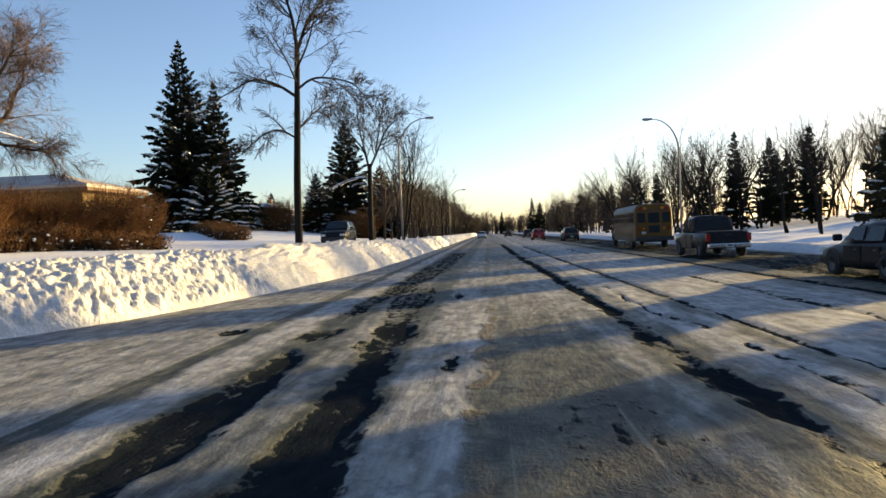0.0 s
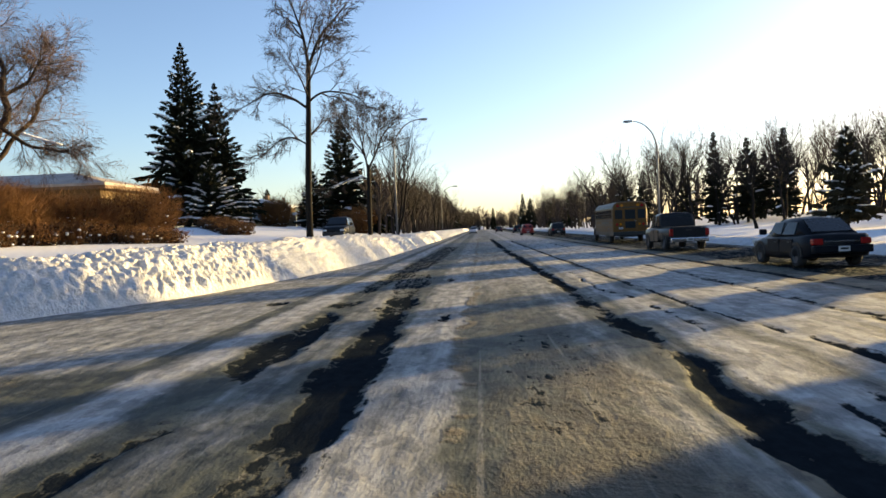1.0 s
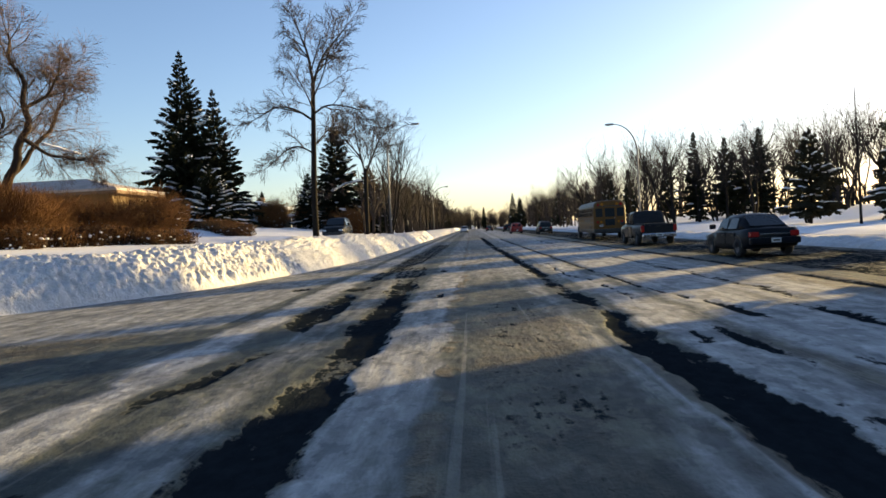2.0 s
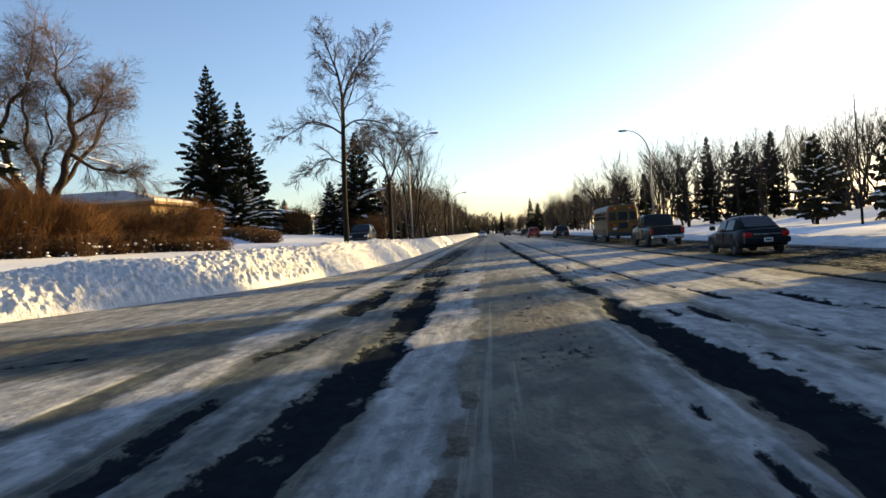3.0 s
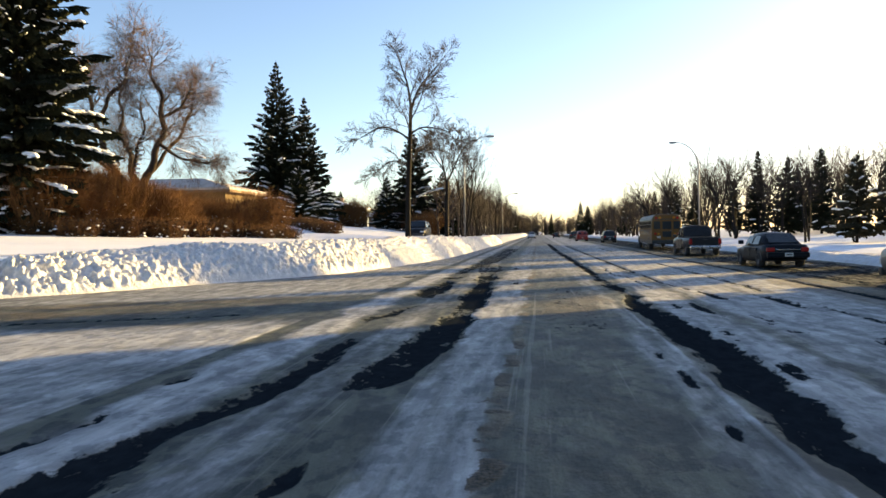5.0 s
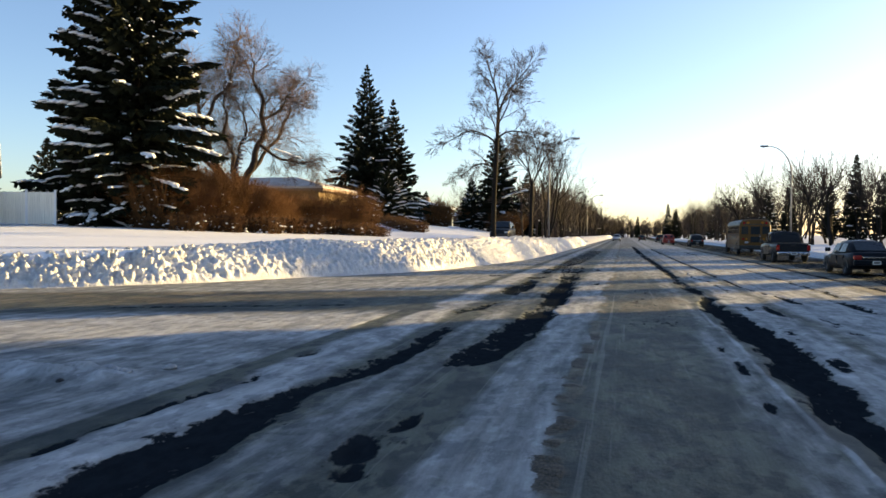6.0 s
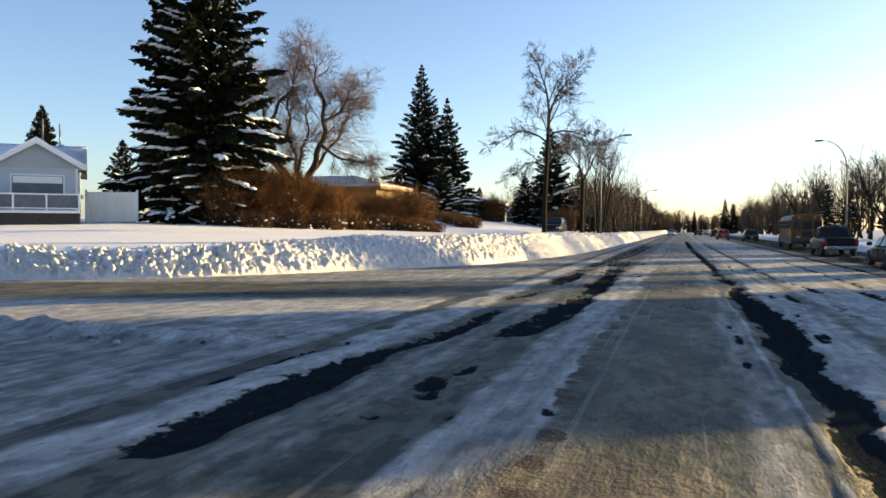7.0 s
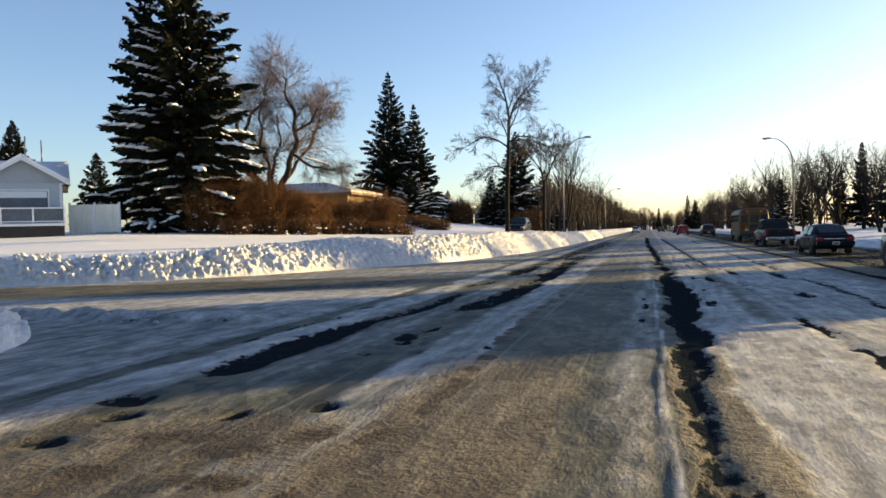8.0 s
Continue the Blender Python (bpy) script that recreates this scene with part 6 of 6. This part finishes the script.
        part("tailgate_handle", box_bm(-0.14, 0.005, 0.98, 0.14, 0.03, 1.04, 0.01), BLACK, c)
    else:
        part("rear_trim", box_bm(-w + 0.4, -0.03, zl - 0.03, w - 0.4, 0.06, zl + 0.02, 0.01), CHROME, c, "bright boot trim")
    for y in axles:
        for sx in (-1, 1):
            arch = Geo()
            n = 12
            for i in range(n + 1):
                a = math.pi * i / n
                for rr in (wr + 0.02, wr + 0.10):
                    arch.v.append((sx * (w + 0.004), y + rr * math.cos(a), wr + rr * math.sin(a)))
                    arch.v.append((sx * (w - 0.2), y + rr * math.cos(a), wr + rr * math.sin(a)))
            for i in range(n):
                b = i * 4
                arch.f += [(b, b + 2, b + 6, b + 4), (b, b + 4, b + 5, b + 1), (b + 2, b + 3, b + 7, b + 6), (b + 1, b + 5, b + 7, b + 3)]
            put("wheel_arch", arch, BLACK, c)
            wheel(c, sx * (w - 0.10), y, wr, 0.23, RIM, sx)
    # snow dust on the roof
    return c


def school_bus(at):
    """School bus with a bonnet; rear end at y = 0, nose towards +y."""
    c = thing("school_bus", "dusty yellow school bus, darkened as if backlit, with black rails and a pale roof", "bus", at, -2.0)
    w, z0, z1, L = 1.22, 0.62, 2.95, 10.9

    def sec(inset=0.0, top=z1):
        x = w - inset
        return [(-x, z0), (-x, 1.5), (-x + 0.01, 2.35), (-x + 0.10, top - 0.22), (-x + 0.30, top - 0.06), (-0.5, top), (0.5, top), (x - 0.30, top - 0.06), (x - 0.10, top - 0.22), (x - 0.01, 2.35), (x, 1.5), (x, z0)]
    part("body", loft([(0.0, sec(0.06, z1 - 0.08)), (0.1, sec(0.0, z1 - 0.01)), (L - 0.3, sec(0.0, z1)), (L, sec(0.1, z1 - 0.12))]), YELLOW, c, smooth=False)

    def cap(off, low):
        x = w + off
        return [(-x, low), (-x + 0.09, z1 - 0.22), (-x + 0.29, z1 - 0.05 + off), (-0.5, z1 + off), (0.5, z1 + off), (x - 0.29, z1 - 0.05 + off), (x - 0.09, z1 - 0.22), (x, low), (x - 0.15, low), (-x + 0.15, low)]
    part("roof", loft([(0.12, cap(0.012, 2.52)), (L - 0.3, cap(0.012, 2.52))]), BUS_ROOF, c, "pale roof skin")
    for i in range(8):
        y = 0.6 + i * 1.38
        part("roof_rib", loft([(y - 0.02, cap(0.024, 2.52)), (y + 0.02, cap(0.024, 2.52))]), BUS_ROOF, c)
    for sx in (-1, 1):
        for z, hgt in ((0.74, 0.05), (1.28, 0.06), (1.62, 0.06)):
            part("rub_rail", box_bm(min(sx * w, sx * (w + 0.03)), 0.05, z, max(sx * w, sx * (w + 0.03)), L - 0.2, z + hgt, 0.008), BLACK, c, "black rub rail")
        part("letter_bar", box_bm(min(sx * w, sx * (w + 0.006)), 2.2, 1.40, max(sx * w, sx * (w + 0.006)), 6.4, 1.55), BLACK, c, "dark bar of lettering")
        for k in range(13):
            y = 0.55 + k * 0.76
            wd = part("window", box_bm(min(sx * (w - 0.03), sx * (w + 0.012)), y, 1.80, max(sx * (w - 0.03), sx * (w + 0.012)), y + 0.64, 2.42, 0.01), GLASS, c, "dark split side window")
            part("sash", box_bm(min(sx * w, sx * (w + 0.022)), y, 2.10, max(sx * w, sx * (w + 0.022)), y + 0.64, 2.14), BLACK, wd)
            part("frame", box_bm(min(sx * w, sx * (w + 0.026)), y - 0.06, 1.76, max(sx * w, sx * (w + 0.026)), y - 0.02, 2.46), BLACK, wd)
    # rear face
    rd = part("rear_door", box_bm(-0.46, -0.035, 0.8, 0.46, 0.0, 2.5, 0.02), YELLOW, c, "rear emergency door")
    part("door_window", box_bm(-0.36, -0.05, 1.7, 0.36, -0.03, 2.36, 0.02), GLASS, rd)
    part("door_window", box_bm(-0.36, -0.05, 1.05, 0.36, -0.03, 1.52, 0.02), GLASS, rd)
    part("door_handle", box_bm(0.30, -0.08, 1.56, 0.42, -0.035, 1.62, 0.01), CHROME, rd)
    for sx in (-1, 1):
        part("rear_window", box_bm(sx * 0.80 - 0.26, -0.02, 1.72, sx * 0.80 + 0.26, 0.02, 2.36, 0.03), GLASS, c)
        bm = bmesh.new()
        for (dx, z, rr, mt) in ((0.92, 1.32, 0.10, TAIL), (0.66, 1.32, 0.085, AMBER), (0.85, 2.64, 0.11, TAIL), (0.56, 2.66, 0.11, AMBER)):
            b2 = bmesh.new()
            bmesh.ops.create_cone(b2, cap_ends=True, segments=18, radius1=rr, radius2=rr * 0.85, depth=0.06)
            bmesh.ops.rotate(b2, verts=b2.verts[:], cent=(0, 0, 0), matrix=Matrix.Rotation(radians(90), 3, "X"))
            bmesh.ops.translate(b2, verts=b2.verts[:], vec=(sx * dx, -0.03, z))
            part("lamp", b2, mt, c, "round signal lamp")
        bm.free()
    part("sign_panel", box_bm(-0.9, -0.03, 2.50, 0.9, 0.0, 2.56, 0.005), BLACK, c, "dark sign strip")
    part("rear_bumper", box_bm(-w - 0.02, -0.22, 0.52, w + 0.02, 0.02, 0.80, 0.03), BLACK, c)
    plate = part("number_plate", box_bm(-0.80, -0.045, 0.98, -0.52, -0.025, 1.12), PLATE, c, "pale plate")
    part("plate_bar", box_bm(-0.76, -0.052, 1.03, -0.56, -0.047, 1.07), BLACK, plate)
    # bonnet and cab
    part("bonnet", loft([(L - 0.05, hull(1.12, 0.6, 1.72, 0.08, 0.06)), (L + 0.8, hull(1.08, 0.6, 1.62, 0.08, 0.06)), (L + 1.35, hull(1.0, 0.62, 1.45, 0.1, 0.05)), (L + 1.5, hull(0.86, 0.7, 1.25, 0.1, 0.02))]), YELLOW, c, smooth=True)
    part("windscreen", box_bm(-1.02, L - 0.03, 1.86, 1.02, L + 0.02, 2.56, 0.02), GLASS, c)
    part("front_bumper", box_bm(-1.14, L + 1.42, 0.5, 1.14, L + 1.62, 0.78, 0.03), BLACK, c)
    for sx in (-1, 1):
        part("headlight", box_bm(sx * 0.78 - 0.13, L + 1.40, 0.92, sx * 0.78 + 0.13, L + 1.5, 1.12, 0.02), HEADLIGHT, c)
        part("mirror_arm", box_bm(sx * 1.3 - 0.14, L + 0.1, 2.1, sx * 1.3 + 0.14, L + 0.14, 2.13), BLACK, c)
        part("mirror", box_bm(sx * 1.42 - 0.09, L + 0.06, 1.75, sx * 1.42 + 0.09, L + 0.12, 2.2, 0.02), BLACK, c)
        for y in (2.25, L + 0.55):
            g2 = Geo()
            n = 12
            for i in range(n + 1):
                a = math.pi * i / n
                for rr in (0.52, 0.62):
                    for xx in (w + 0.02, w - 0.34):
                        g2.v.append((sx * xx, y + rr * math.cos(a), 0.48 + rr * math.sin(a)))
            for i in range(n):
                b = i * 4
                g2.f += [(b, b + 2, b + 6, b + 4), (b, b + 4, b + 5, b + 1), (b + 2, b + 3, b + 7, b + 6), (b + 1, b + 5, b + 7, b + 3)]
            put("wheel_arch", g2, BLACK, c)
            wheel(c, sx * (w - 0.16), y, 0.48, 0.28, RIM, sx)
    part("skirt", box_bm(-w - 0.008, 0.02, 0.50, w + 0.008, L - 0.3, 0.70, 0.01), BLACK, c, "black lower skirt")
    part("chassis", box_bm(-0.5, 0.2, 0.42, 0.5, L + 1.0, 0.64, 0.03), BLACK, c)
    for sx in (-1, 1):
        part("side_box", box_bm(min(sx * 0.7, sx * 1.15), 3.4, 0.36, max(sx * 0.7, sx * 1.15), 4.9, 0.64, 0.02), BLACK, c, "underfloor locker")
    return c


Z = 0.03
school_bus((11.0, 50.0, Z))
car("car", "dark slate-blue sedan with a bright boot trim on the icy road", "slate", (10.4, 16.8, Z), 1.5, "sedan", "traffic")
car("pickup_truck", "black crew-cab pickup following the bus", "black", (10.5, 32.8, Z), 1.0, "pickup", "traffic")
car("pickup_truck", "dusty silver-grey pickup at the tail of the traffic", "silver", (10.5, 0.8, Z), 1.0, "pickup", "traffic")
car("car", "dark sport-utility car far along the road", "black", (10.2, 92.0, Z), 1.0, "suv", "traffic")
car("car", "small red car far along the road", "red", (7.6, 112.0, Z), 1.0, "suv", "traffic")
car("car", "charcoal car parked behind the snow bank", "grey", (-10.4, 55.0, rest(-10.4, 55, 0.0)), 180, "suv", "parked cars")
car("car", "pale car far along the road", "white", (-1.2, 178.0, Z), 180, "suv", "traffic")
car("car", "dark car far along the road", "black", (8.0, 150.0, Z), 0, "suv", "traffic")
car("car", "dark car far along the road", "grey", (5.2, 190.0, Z), 0, "sedan", "traffic")

# frozen clods left by the plough at the street mouth
rng = random.Random(640)
clod = Geo()
clod.lump((0, 0, 0.05), 0.16, 0.11, 0.09, 0.3, 0.1, rng)
seed_clod = put("snow_clod", clod, DIRTY_SNOW, None, "", True)
tagged(seed_clod, "frozen lump of ploughed snow on the street", "snow clod", "plough clods")
seed_clod.matrix_basis = pose(-7.9, -9.9, 0.1)
for k in range(70):
    w = rng.random()
    x = -9.8 + 5.0 * w + rng.gauss(0, 0.25)
    ridge_y = -9.8 + 0.2 * math.sin(x * 1.1) - 0.10 * (x + 8)
    y = ridge_y + rng.gauss(0, 0.28)
    k2 = rng.uniform(0.2, 0.7)
    copy_thing(seed_clod, pose(x, y, 0.04 + 0.06 * math.exp(-((y - ridge_y) / 0.38) ** 2), 0, 0, rng.uniform(0, 360)) @ Matrix.Diagonal((k2, k2, k2 * 0.8, 1)))
dark_clod = tagged(new("dirt_clod", seed_clod.data.copy()), "dark lump of sandy ice on the street", "dirt clod", "dirt clods")
dark_clod.data.materials[0] = SHADE_WOOD
dark_clod.matrix_basis = pose(-7.4, -9.6, 0.05, 0, 0, 20) @ Matrix.Diagonal((0.35, 0.35, 0.35, 1))
for k in range(14):
    x = -9.0 + 4.6 * rng.random()
    k2 = rng.uniform(0.5, 1.4)
    copy_thing(dark_clod, pose(x, -9.8 + 0.2 * math.sin(x * 1.1) - 0.10 * (x + 8) + rng.gauss(0, 0.3), 0.04, 0, 0, rng.uniform(0, 360)) @ Matrix.Diagonal((k2, k2, k2, 1)))
